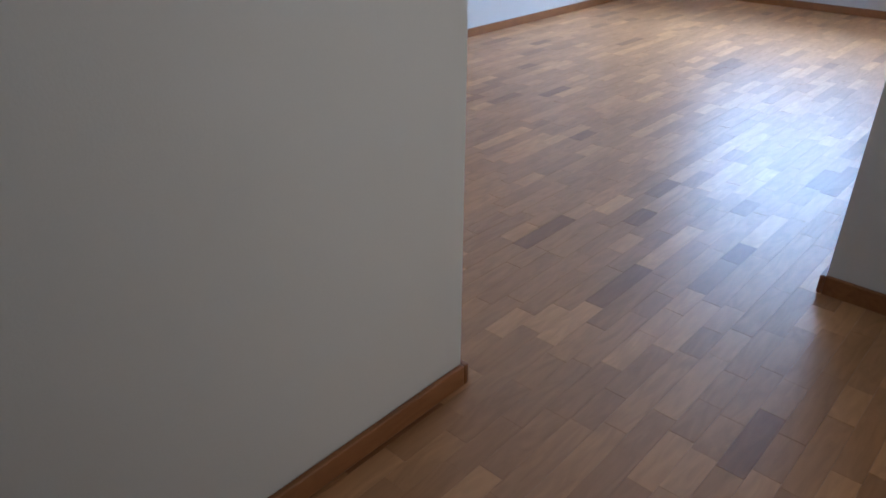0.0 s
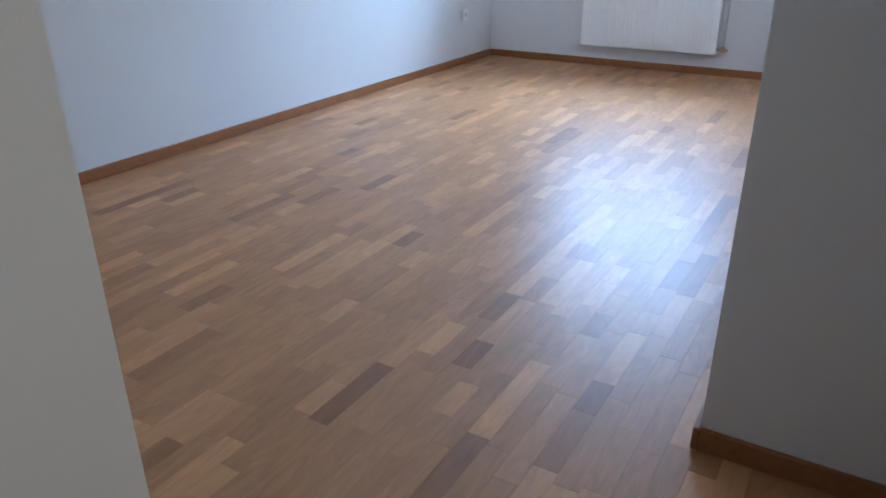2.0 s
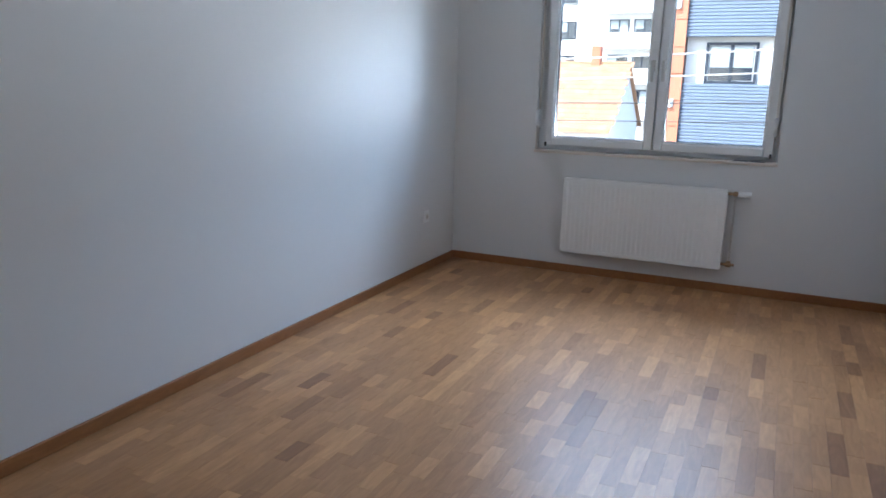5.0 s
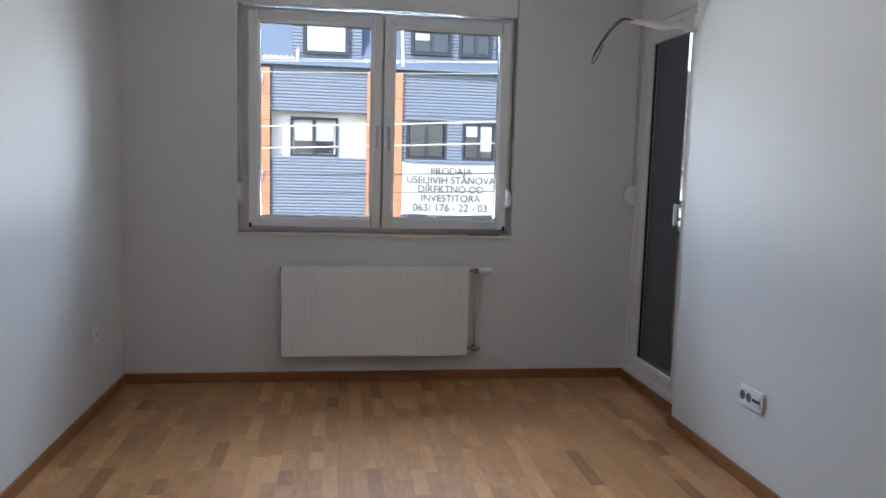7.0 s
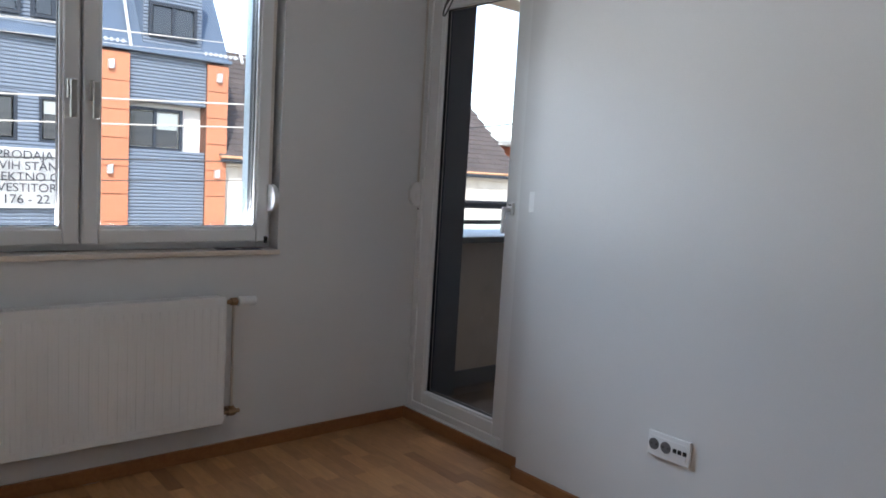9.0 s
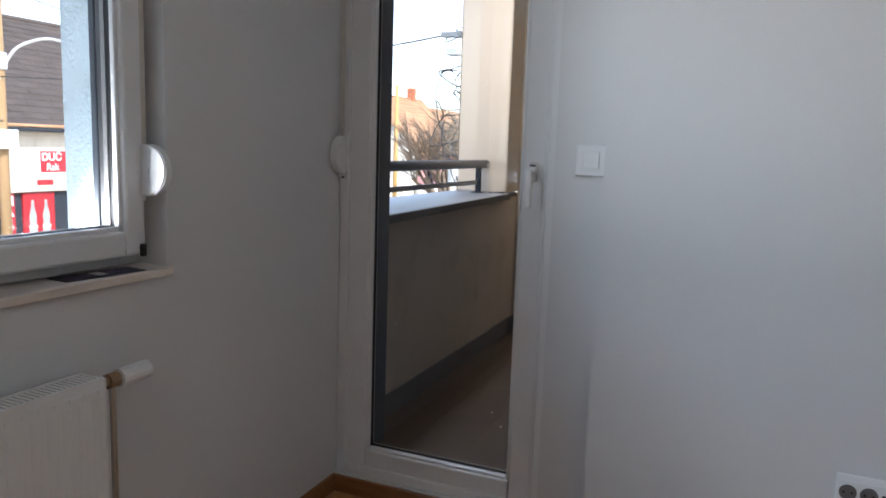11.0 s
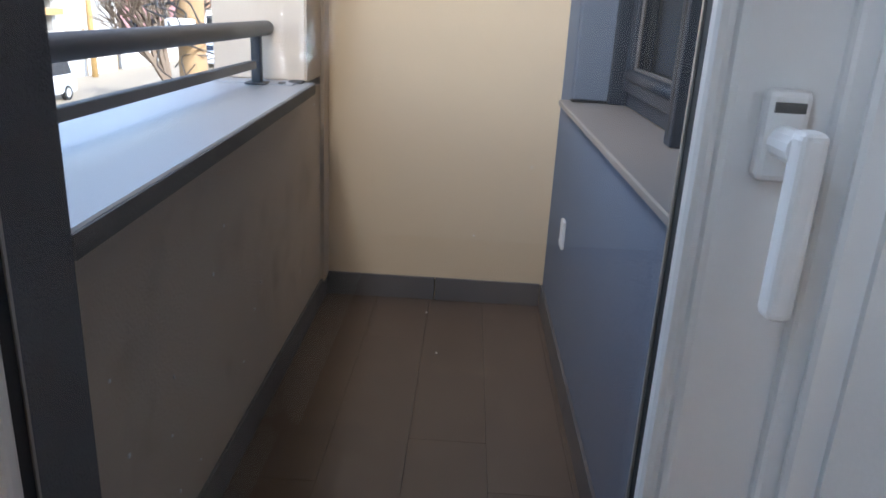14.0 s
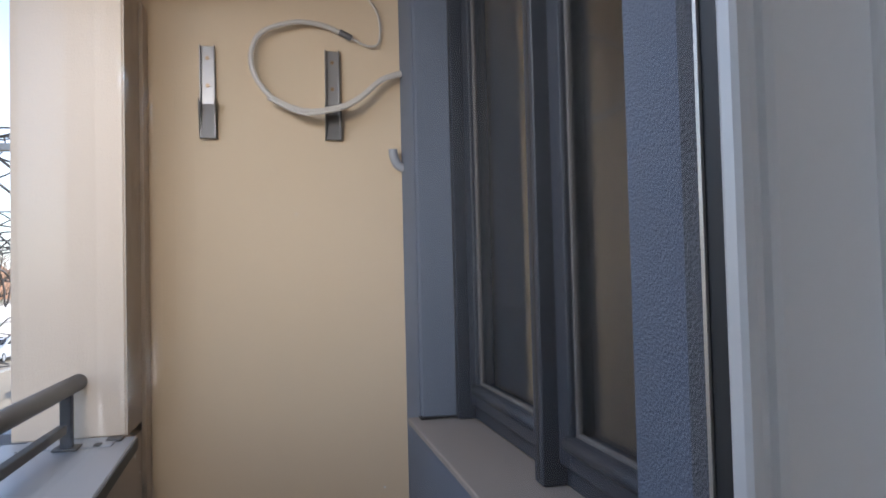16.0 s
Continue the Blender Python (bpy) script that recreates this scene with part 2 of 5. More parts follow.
def prism(bm, outline, axis, a0, a1):
    """Pushes a flat outline along an axis from a0 to a1."""
    def at(u, v, w):
        return (w, u, v) if axis == "x" else (u, w, v) if axis == "y" else (u, v, w)
    lo = [bm.verts.new(at(u, v, a0)) for u, v in outline]
    hi = [bm.verts.new(at(u, v, a1)) for u, v in outline]
    bm.faces.new(lo)
    bm.faces.new(hi[::-1])
    n = len(outline)
    for i in range(n):
        bm.faces.new((lo[i], hi[i], hi[(i + 1) % n], lo[(i + 1) % n]))
    return bm


def words(text, size, place, turn, material, parent, name="lettering", bold=0.0):
    """Raised lettering from the built-in font."""
    cu = bpy.data.curves.new(name, "FONT")
    cu.body, cu.size, cu.align_x, cu.align_y, cu.extrude, cu.offset = text, size, "CENTER", "CENTER", 0.001, bold
    tmp = bpy.data.objects.new(name, cu)
    me = bpy.data.meshes.new_from_object(tmp)
    bpy.data.objects.remove(tmp)
    me.materials.append(material)
    ob = new(name, me)
    ob.parent = parent
    ob.matrix_basis = pose(*place, *turn)
    return ob
# ---- materials ----
M_wall = surface("white_wall_paint", (0.67, 0.667, 0.655), 0.6, var=0.02, scale=1.2, fine=220, bump=0.10, depth=0.002)
M_ceiling = surface("ceiling_paint", (0.76, 0.755, 0.74), 0.7, var=0.01, fine=180, bump=0.06, depth=0.002)
M_strip = wood("oak_strip", (0.50, 0.265, 0.108), (0.215, 0.096, 0.037), 0.38, "y", coat=0.0)
M_under = surface("floor_joint", (0.16, 0.075, 0.03), 0.8, bump=0)
M_base = wood("baseboard_wood", (0.31, 0.138, 0.050), (0.22, 0.092, 0.032), 0.36, "y", rand=0.6)
M_pvc = surface("white_pvc", (0.74, 0.74, 0.73), 0.28, var=0.012, bump=0.02, fine=90, depth=0.001)
M_plastic = surface("white_plastic", (0.78, 0.78, 0.77), 0.3, var=0.015, bump=0.02, fine=90, depth=0.001)
M_anthracite = surface("anthracite_pvc", (0.030, 0.036, 0.048), 0.5, spec=0.3, var=0.05, bump=0.06, fine=300, depth=0.001)
M_gasket = surface("rubber_gasket", (0.012, 0.012, 0.013), 0.6, bump=0)
M_rad = surface("radiator_enamel", (0.80, 0.795, 0.775), 0.32, var=0.012, bump=0.02)
M_chrome = surface("nickel", (0.55, 0.53, 0.50), 0.28, metal=1.0, var=0.05, bump=0)
M_brass = surface("worn_brass", (0.32, 0.22, 0.13), 0.42, metal=0.9, var=0.12, bump=0)
M_sill = surface("stone_sill", (0.66, 0.58, 0.50), 0.35, var=0.04, scale=9, fine=120, bump=0.02)
M_flyer = surface("flyer_print", (0.02, 0.02, 0.03), 0.55, var=0.3, scale=30, bump=0)
M_flyer_pic = surface("flyer_picture", (0.05, 0.035, 0.08), 0.55, var=0.5, scale=60, bump=0)
M_dark = surface("dark_hole", (0.015, 0.015, 0.015), 0.7, bump=0)
M_wire = surface("black_wire", (0.05, 0.045, 0.04), 0.45, bump=0)
M_conduit = surface("grey_white_conduit", (0.62, 0.58, 0.52), 0.5, var=0.06, bump=0.1, fine=200)
M_stucco_cream = surface("cream_stucco", (0.72, 0.575, 0.39), 0.85, var=0.035, scale=2.0, fine=170, bump=0.35, depth=0.004)
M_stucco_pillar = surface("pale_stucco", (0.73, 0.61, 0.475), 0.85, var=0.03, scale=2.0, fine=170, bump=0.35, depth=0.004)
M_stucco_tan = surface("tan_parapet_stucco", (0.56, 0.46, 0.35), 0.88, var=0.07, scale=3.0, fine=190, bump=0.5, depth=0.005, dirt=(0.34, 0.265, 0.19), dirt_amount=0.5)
M_stucco_blue = surface("slate_blue_stucco", (0.165, 0.195, 0.255), 0.85, var=0.06, scale=3, fine=300, bump=0.9, depth=0.006)
M_reveal = surface("dark_grey_stucco", (0.105, 0.11, 0.125), 0.85, var=0.08, scale=4, fine=290, bump=1.0, depth=0.006)
M_stucco_light = surface("pale_blue_facade", (0.50, 0.56, 0.58), 0.88, var=0.05, scale=4, fine=110, bump=0.8, depth=0.008)
M_cap = surface("grey_sheet_cap", (0.40, 0.415, 0.44), 0.42, var=0.06, scale=6, fine=70, bump=0.05, metal=0.15)
M_cap_edge = surface("cap_edge_dusty", (0.105, 0.10, 0.095), 0.7, var=0.2, scale=20, fine=150, bump=0.3)
M_rail = surface("dusty_dark_rail", (0.10, 0.097, 0.097), 0.55, var=0.12, scale=40, fine=420, bump=0.5, depth=0.003, dirt=(0.30, 0.27, 0.24), dirt_amount=0.6)
M_tile = surface("balcony_tile", (0.108, 0.080, 0.062), 0.5, var=0.10, scale=3.0, fine=40, bump=0.1, stretch=(0.6, 6, 1), rand=0.06, dirt=(0.155, 0.12, 0.09), dirt_amount=0.4)
M_grout = surface("tile_grout", (0.112, 0.085, 0.066), 0.9, bump=0)
M_skirt = surface("grey_skirting_tile", (0.12, 0.115, 0.115), 0.5, var=0.1, fine=80, bump=0.05, rand=0.1, dirt=(0.22, 0.2, 0.18), dirt_amount=0.3)
M_bsill = surface("taupe_outer_sill", (0.26, 0.235, 0.215), 0.45, var=0.04, bump=0.03)
M_galv = surface("galvanised_steel", (0.33, 0.325, 0.32), 0.4, metal=0.85, var=0.1, scale=20, bump=0.02)
M_cable_w = surface("pale_cable", (0.60, 0.56, 0.50), 0.5, var=0.08, bump=0.05)
M_spacer = surface("dull_spacer", (0.16, 0.155, 0.15), 0.5, metal=0.6, bump=0)
M_bright = surface("aluminium_spacer", (0.50, 0.46, 0.41), 0.35, metal=0.8, var=0.04, bump=0)
M_glass = glass_pane("window_glass", (0.97, 0.98, 0.98))
# near-black wall colour makes the room behind the pane look unlit
M_dim = surface("unlit_dark_plaster", (0.085, 0.095, 0.115), 0.8, var=0.03)
# ---- the room: shell ----
W, WD, H = 2.792, 2.868, 2.62          # near right wall, recessed door wall, ceiling height
DEEP, NECK = -5.389, -4.398            # back wall of the room, face of the wall beside the way in
HX0, HX1, HY = 2.318, 3.95, -8.2        # hall: left wall, right wall, end

tagged(part("floor_slab", boxes((-0.3, 3.02, -8.5, 0.3, -0.25, -0.012), (3.02, 4.3, -8.5, NECK, -0.25, -0.012)), M_under), "dark joint layer under the oak floor", "floor", kind="structure")
tagged(part("ceiling", boxes((-0.3, 3.02, -8.5, 0.3, H, H + 0.2), (3.02, 4.3, -8.5, NECK + 0.15, H, H + 0.2)), M_ceiling), "plain white painted ceiling", "ceiling", kind="structure")
tagged(part("wall_west", boxes((-0.3, 0.0, DEEP, 0.0, -0.012, H)), M_wall), "smooth white painted room wall", "wall", kind="structure")
WN = W + 0.015                         # the near right wall at its hall end
WX0, WX1, WZ0, WZ1 = 0.612, 2.152, 0.831, 2.30
tagged(part("wall_north", boxes((-0.3, WX0, 0, 0.14, -0.012, H), (WX1, 3.02, 0, 0.14, -0.012, H), (WX0, WX1, 0, 0.14, -0.012, WZ0), (WX0, WX1, 0, 0.14, WZ1, H)), M_wall), "white painted outer wall with a window opening", "wall", kind="structure")
tagged(part("facade_north", boxes((-0.6, WX0 + 0.04, 0.14, 0.245, -3.6, 5.6), (WX1 - 0.04, 3.05, 0.14, 0.245, -3.6, 5.6), (WX0 + 0.04, WX1 - 0.04, 0.14, 0.245, -3.6, WZ0 + 0.03), (WX0 + 0.04, WX1 - 0.04, 0.14, 0.245, 2.12, 5.6)), M_stucco_light), "rough pale blue rendered facade round the window", "facade", kind="structure")
DY0, DY1, DZ0, DZ1 = -0.692, 0.0, 0.06, 2.055
bm = prism(bmesh.new(), [(W, -0.842), (WN, NECK), (3.02, NECK), (3.02, -0.842)], "z", -0.012, H)
for sp in ((WD, 3.02, -0.842, DY0, -0.012, H), (WD, 3.02, DY0, DY1, -0.012, DZ0), (WD, 3.02, DY0, DY1, DZ1 + 0.16, H)):
    box(bm, *sp)
tagged(part("wall_east", bm, M_wall), "white painted wall stepping back at the balcony door", "wall", kind="structure")
tagged(part("wall_neck", boxes((3.02, 4.3, NECK, NECK + 0.15, -0.012, H)), M_wall), "white painted hall wall beside the way into the room", "wall", kind="structure")
tagged(part("wall_back", boxes((-0.3, HX0, DEEP - 0.15, DEEP, -0.012, H)), M_wall), "white painted back wall of the room", "wall", kind="structure")
tagged(part("wall_hall_west", boxes((HX0 - 0.15, HX0, HY, DEEP - 0.15, -0.012, H)), M_wall), "white painted hall wall ending at the room", "wall", kind="structure")
# doorway is out of view, opened only to let the added lamp shine in
tagged(part("wall_hall_east", boxes((HX1, HX1 + 0.15, HY, -5.5, -0.012, H), (HX1, HX1 + 0.15, -4.95, NECK, -0.012, H), (HX1, HX1 + 0.15, -5.5, -4.95, 2.05, H)), M_wall), "plain white unseen hall wall with a doorway for the added lamp", "wall", kind="structure")
tagged(part("wall_hall_south", boxes((HX0 - 0.15, HX1 + 0.15, HY - 0.15, HY, -0.012, H)), M_wall), "plain white hall end wall", "wall", kind="structure")
# unseen box, added to close the space behind the hall lamp
tagged(part("hall_lamp_box", boxes((HX1 + 0.151, 4.9, -5.75, -5.5, -0.012, H), (HX1 + 0.151, 4.9, -4.95, -4.7, -0.012, H), (4.9, 5.0, -5.75, -4.7, -0.012, H), (HX1 + 0.151, 5.0, -5.75, -4.7, -0.2, -0.013), (HX1 + 0.151, 5.0, -5.75, -4.7, H + 0.001, H + 0.1)), M_wall), "plain unseen walls closing off the space behind the hall lamp", "wall", kind="structure")


def baseboard(name, x0, x1, y0, y1):
    bm = boxes((x0, x1, y0, y1, 0.0, 0.057), bevel=0.004, segs=2)
    return tagged(part(name, bm, M_base), "reddish brown wooden baseboard along the wall", "baseboard", kind="structure")


B = 0.014
baseboard("baseboard_west", 0, B, DEEP + B, -B)
baseboard("baseboard_north", 0, WD, -B, 0)
baseboard("baseboard_door", WD - B, WD, -0.842, -B)
baseboard("baseboard_step", W - B, WD - B, -0.842, -0.842 + B)
bm = prism(bmesh.new(), [(W - B, -0.842), (WN - B, NECK - B), (WN, NECK - B), (W, -0.842)], "z", 0.0, 0.057)
bmesh.ops.bevel(bm, geom=list(bm.edges), offset=0.003, segments=2, affect="EDGES")
tagged(part("baseboard_east", bm, M_base), "reddish brown wooden baseboard along the near wall", "baseboard", kind="structure")
baseboard("baseboard_neck", WN, HX1, NECK - B, NECK)
baseboard("baseboard_back", 0, HX0 + B, DEEP, DEEP + B)
baseboard("baseboard_hall", HX0, HX0 + B, HY, DEEP)
# ---- window of the room ----
def profile_frame(name, axis, u0, u1, z0, z1, a0, a1, width, mat, parent, bevel=0.004, bottom=None):
    """Four mitre-like bars round a rectangle in the plane across the axis; a0..a1 is the depth."""
    b = width if bottom is None else bottom
    bars = [(u0, u0 + width, z0, z1), (u1 - width, u1, z0, z1), (u0 + width, u1 - width, z1 - width, z1), (u0 + width, u1 - width, z0, z0 + b)]
    bm = bmesh.new()
    for p, q, r, s in bars:
        if axis == "y":
            box(bm, p, q, a0, a1, r, s, bevel=bevel, segs=2)
        else:
            box(bm, a0, a1, p, q, r, s, bevel=bevel, segs=2)
    return part(name, bm, mat, parent)


window = tagged(new("window_1"), "white two-leaf plastic window, both leaves closed", "window", kind="structure")
FT = 2.078
profile_frame("window_frame", "y", WX0 + 0.012, WX1 - 0.012, WZ0 + 0.018, FT, 0.078, 0.135, 0.05, M_pvc, window)
part("mullion", boxes((1.384, 1.414, 0.070, 0.13, WZ0 + 0.06, FT - 0.04), bevel=0.003), M_pvc, window)


def sash(x0, x1, handle_x):
    z0, z1 = WZ0 + 0.045, FT - 0.024
    s = profile_frame("sash", "y", x0, x1, z0, z1, 0.034, 0.104, 0.055, M_pvc, window, 0.007)
    profile_frame("glazing_bead", "y", x0 + 0.053, x1 - 0.053, z0 + 0.053, z1 - 0.053, 0.044, 0.058, 0.012, M_pvc, s, 0.003)
    profile_frame("gasket", "y", x0 + 0.0585, x1 - 0.0585, z0 + 0.0585, z1 - 0.0585, 0.0575, 0.095, 0.006, M_gasket, s, 0)
    profile_frame("spacer_bar", "y", x0 + 0.060, x1 - 0.060, z0 + 0.060, z1 - 0.060, 0.068, 0.080, 0.007, M_spacer, s, 0)
    pane = part("pane", boxes((x0 + 0.061, x1 - 0.061, 0.062, 0.066, z0 + 0.061, z1 - 0.061)), M_glass, s, "clear window pane")
    pane.visible_shadow = False
    profile_frame("outer_face", "y", x0, x1, z0, z1, 0.1045, 0.122, 0.060, M_anthracite, s, 0.003)
    if handle_x:
        zc = 1.42
        h = part("handle", boxes((handle_x - 0.013, handle_x + 0.013, 0.022, 0.036, zc - 0.035, zc + 0.035), (handle_x - 0.008, handle_x + 0.008, -0.006, 0.022, zc + 0.008, zc + 0.026), (handle_x - 0.011, handle_x + 0.011, -0.018, -0.002, zc - 0.10, zc + 0.03), bevel=0.004, segs=2), M_chrome, s, "satin silver window handle")


sash(0.664, 1.395, 1.364)
sash(1.403, 2.124, 1.436)
part("hinge", boxes((0.668, 0.682, 0.024, 0.036, 0.872, 0.900), bevel=0.003), M_dark, window, "dark hinge pin")
part("hinge", boxes((2.104, 2.118, 0.024, 0.036, 0.872, 0.900), bevel=0.003), M_dark, window, "dark hinge pin")
part("roller_box", boxes((WX0 + 0.001, WX1 - 0.001, 0.020, 0.135, FT + 0.002, WZ1 - 0.001), bevel=0.003), M_pvc, window, "white roller shutter box above the window")
part("window_sill", boxes((WX0 - 0.006, WX1 + 0.008, -0.012, 0.100, WZ0 - 0.004, WZ0 + 0.016), bevel=0.003, segs=2), M_sill, window, "narrow beige stone sill")
part("reveal_strip", boxes((WX0 + 0.001, WX0 + 0.012, 0.077, 0.139, WZ0 + 0.018, FT), (WX1 - 0.012, WX1 - 0.001, 0.077, 0.139, WZ0 + 0.018, FT)), M_pvc, window)
part("outer_reveal", boxes((WX1 - 0.055, WX1 - 0.0401, 0.141, 0.243, WZ0 + 0.05, 2.118)), M_stucco_light, window, "rough pale blue outer reveal")


def d_plate(bm, flat, bulge, zc, half, y0, y1, axis):
    """A D-shaped plate: flat side at one edge, a rounded bulge towards the room."""
    out = [(flat, zc - half), (flat, zc + half)]
    for i in range(13):
        a = math.pi / 2 - math.pi * i / 12
        out.append((flat + (bulge - flat) * (0.35 + 0.65 * math.cos(a)), zc + half * math.sin(a)))
    prism(bm, out, axis, y0, y1)
    return bm


def strap_winder(axis, flat, bulge, zc, a0, a1, strap_top, label):
    t = thing("strap_winder", label, "shutter winder")
    bm = d_plate(bmesh.new(), flat, bulge, zc, 0.056, a0, a1, axis)
    bmesh.ops.bevel(bm, geom=list(bm.edges), offset=0.003, segments=2, affect="EDGES")
    part("housing", bm, M_plastic, t)
    d = (bulge - flat)
    m = (a0 + a1) / 2
    s0, s1 = sorted((flat + d * 0.10, flat + d * 0.16))
    u0, u1 = sorted((flat, flat - d * 0.12))
    lo, hi = a0 - 0.006, a1 + 0.006
    if axis == "x":
        part("mounting_plate", boxes((lo, hi, u0, u1, zc - 0.070, zc + 0.070), bevel=0.002), M_plastic, t)
        part("strap", boxes((m - 0.007, m + 0.007, s0, s0 + 0.0025, zc + 0.057, strap_top)), M_cable_w, t, "grey woven shutter strap")
        part("screw", boxes((m - 0.004, m + 0.004, flat - 0.004 if d > 0 else flat, flat + 0.002, zc - 0.073, zc - 0.067)), M_skirt, t)
        part("latch", boxes((a0 - 0.0015, a0, flat + d * 0.40, flat + d * 0.44, zc - 0.025, zc + 0.004), (a0 - 0.0015, a0, flat + d * 0.3, flat + d * 0.44, zc - 0.028, zc - 0.025)), M_pvc, t)
    else:
        part("mounting_plate", boxes((u0, u1, lo, hi, zc - 0.070, zc + 0.070), bevel=0.002), M_plastic, t)
        part("strap", boxes((s0, s0 + 0.0025, m - 0.007, m + 0.007, zc + 0.057, strap_top)), M_cable_w, t, "grey woven shutter strap")
        part("screw", boxes((flat - 0.003, flat + 0.002, m - 0.004, m + 0.004, zc - 0.073, zc - 0.067)), M_skirt, t)
        part("latch", boxes((flat + d * 0.42, flat + d * 0.46, a0 - 0.0015, a0, zc - 0.025, zc + 0.004)), M_pvc, t)
    return t


strap_winder("x", 0.048, -0.036, 1.062, 2.114, 2.136, FT + 0.01, "white half-round strap winder on the window frame")
strap_winder("x", 0.048, -0.036, 1.062, 0.612, 0.634, FT + 0.01, "white half-round strap winder on the far side of the window")
strap_winder("y", 2.876, 2.815, 1.100, -0.030, -0.006, 2.12, "white half-round strap winder beside the balcony door")

flyer = thing("flyer", "dark glossy printed flyer lying on the window sill", "flyer", (1.995, 0.038, WZ0 + 0.0165), turn=-6)
part("sheet", boxes((-0.092, 0.092, -0.034, 0.030, 0, 0.0015)), M_flyer, flyer)
for k in range(5):
    part("picture", boxes((-0.075 + k * 0.032, -0.052 + k * 0.032, -0.020, 0.016, 0.0015, 0.0021)), M_flyer_pic if k != 2 else M_cable_w, flyer)

# ---- radiator ----
rad = thing("radiator", "white steel panel radiator under the window", "radiator", (0, 0, 0))
RX0, RX1, RZ0, RZ1, RF, RB = 0.856, 1.897, 0.162, 0.670, -0.088, -0.020
bm = boxes((RX0, RX1, RF + 0.004, RF + 0.016, RZ0, RZ1), bevel=0.004, segs=2)
part("front_panel", bm, M_rad, rad)
part("rear_panel", boxes((RX0 + 0.01, RX1 - 0.01, RB - 0.012, RB, RZ0, RZ1 - 0.01), bevel=0.004, segs=2), M_rad, rad)
for k in range(32):
    xr = RX0 + 0.022 + k * (RX1 - RX0 - 0.044) / 31
    bm = bmesh.new()
    prism(bm, [(xr - 0.010, RF + 0.004), (xr - 0.005, RF + 0.0018), (xr + 0.005, RF + 0.0018), (xr + 0.010, RF + 0.004)], "z", RZ0 + 0.035, RZ1 - 0.035)
    part("channel", bm, M_rad, rad)
part("side_cover", boxes((RX0 - 0.003, RX0 + 0.001, RF + 0.004, RB, RZ0 + 0.01, RZ1), bevel=0.001), M_rad, rad)
part("side_cover", boxes((RX1 - 0.001, RX1 + 0.003, RF + 0.004, RB, RZ0 + 0.01, RZ1), bevel=0.001), M_rad, rad)
bm = boxes((RX0, RX1, RF + 0.004, RF + 0.012, RZ1 - 0.002, RZ1 + 0.003), (RX0, RX1, RB - 0.008, RB, RZ1 - 0.002, RZ1 + 0.003))
n = 96
for k in range(n):
    xg = RX0 + (RX1 - RX0) * (k + 0.2) / n
    box(bm, xg, xg + 0.0055, RF + 0.012, RB - 0.008, RZ1 - 0.001, RZ1 + 0.002)
part("top_grille", bm, M_rad, rad)
for zz in (RZ0 + 0.020, RZ1 - 0.024):
    bm = boxes((RX0 + 0.008, RX1 - 0.008, RF + 0.003, RF + 0.0045, zz + 0.001, zz + 0.006))
    for k in range(33):
        xr = RX0 + 0.012 + k * (RX1 - RX0 - 0.030) / 32
        box(bm, xr, xr + 0.016, RF + 0.0012, RF + 0.0035, zz, zz + 0.007)
    part("edge_stamping", bm, M_rad, rad)
part("convector", boxes((RX0 + 0.02, RX1 - 0.02, RF + 0.022, RB - 0.018, RZ0 + 0.03, RZ1 - 0.02)), M_skirt, rad, "dark fins between the panels")
bm = tube(bmesh.new(), [(RX0 - 0.012, -0.05, RZ1 - 0.02), (RX0, -0.05, RZ1 - 0.02)], 0.010, 10)
part("plug", bm, M_brass, rad, "brass bleed plug")
px = 1.944
bm = tube(bmesh.new(), [(RX1, -0.05, RZ1 - 0.022), (px + 0.02, -0.05, RZ1 - 0.022)], 0.009, 10)
tube(bm, [(px - 0.012, -0.05, RZ1 - 0.022), (px + 0.012, -0.05, RZ1 - 0.022)], 0.016, 8)
part("valve", bm, M_brass, rad, "brass radiator valve")
bm = tube(bmesh.new(), [(px + 0.016, -0.05, RZ1 - 0.022), (px + 0.024, -0.05, RZ1 - 0.022), (px + 0.030, -0.05, RZ1 - 0.022), (px + 0.082, -0.05, RZ1 - 0.022), (px + 0.090, -0.05, RZ1 - 0.022)], 0.019, 14)
part("thermostat_head", bm, M_plastic, rad, "white thermostat head", smooth=False)
bm = tube(bmesh.new(), [(px, -0.05, RZ1 - 0.03), (px, -0.05, RZ0 + 0.05)], 0.0065, 10)
part("riser_pipe", bm, M_chrome, rad, "thin vertical steel pipe")
bm = tube(bmesh.new(), [(RX1, -0.05, RZ0 + 0.035), (px + 0.035, -0.05, RZ0 + 0.035)], 0.009, 10)
tube(bm, [(px - 0.016, -0.05, RZ0 + 0.035), (px + 0.016, -0.05, RZ0 + 0.035)], 0.017, 8)
tube(bm, [(px, -0.05, RZ0 + 0.02), (px, -0.05, RZ0 + 0.06)], 0.012, 8)
tube(bm, [(px, -0.05, RZ0 + 0.035), (px, 0.0, RZ0 + 0.035)], 0.009, 8)
part("return_valve", bm, M_brass, rad, "brass return valve")

# ---- balcony door ----
door = tagged(new("door_1"), "closed white glazed balcony door with a tall pane", "door", kind="structure")
LX0, LX1 = 2.893, 2.945
LY0, LY1 = -0.668, -0.028
profile_frame("door_frame", "x", DY0 + 0.001, DY1 - 0.001, DZ0 + 0.001, DZ1, 2.884, 2.984, 0.034, M_pvc, door, 0.004, 0.03)
leaf = profile_frame("leaf", "x", LY0, LY1, DZ0 + 0.012, DZ1 - 0.02, LX0, LX1, 0.074, M_pvc, door, 0.006)
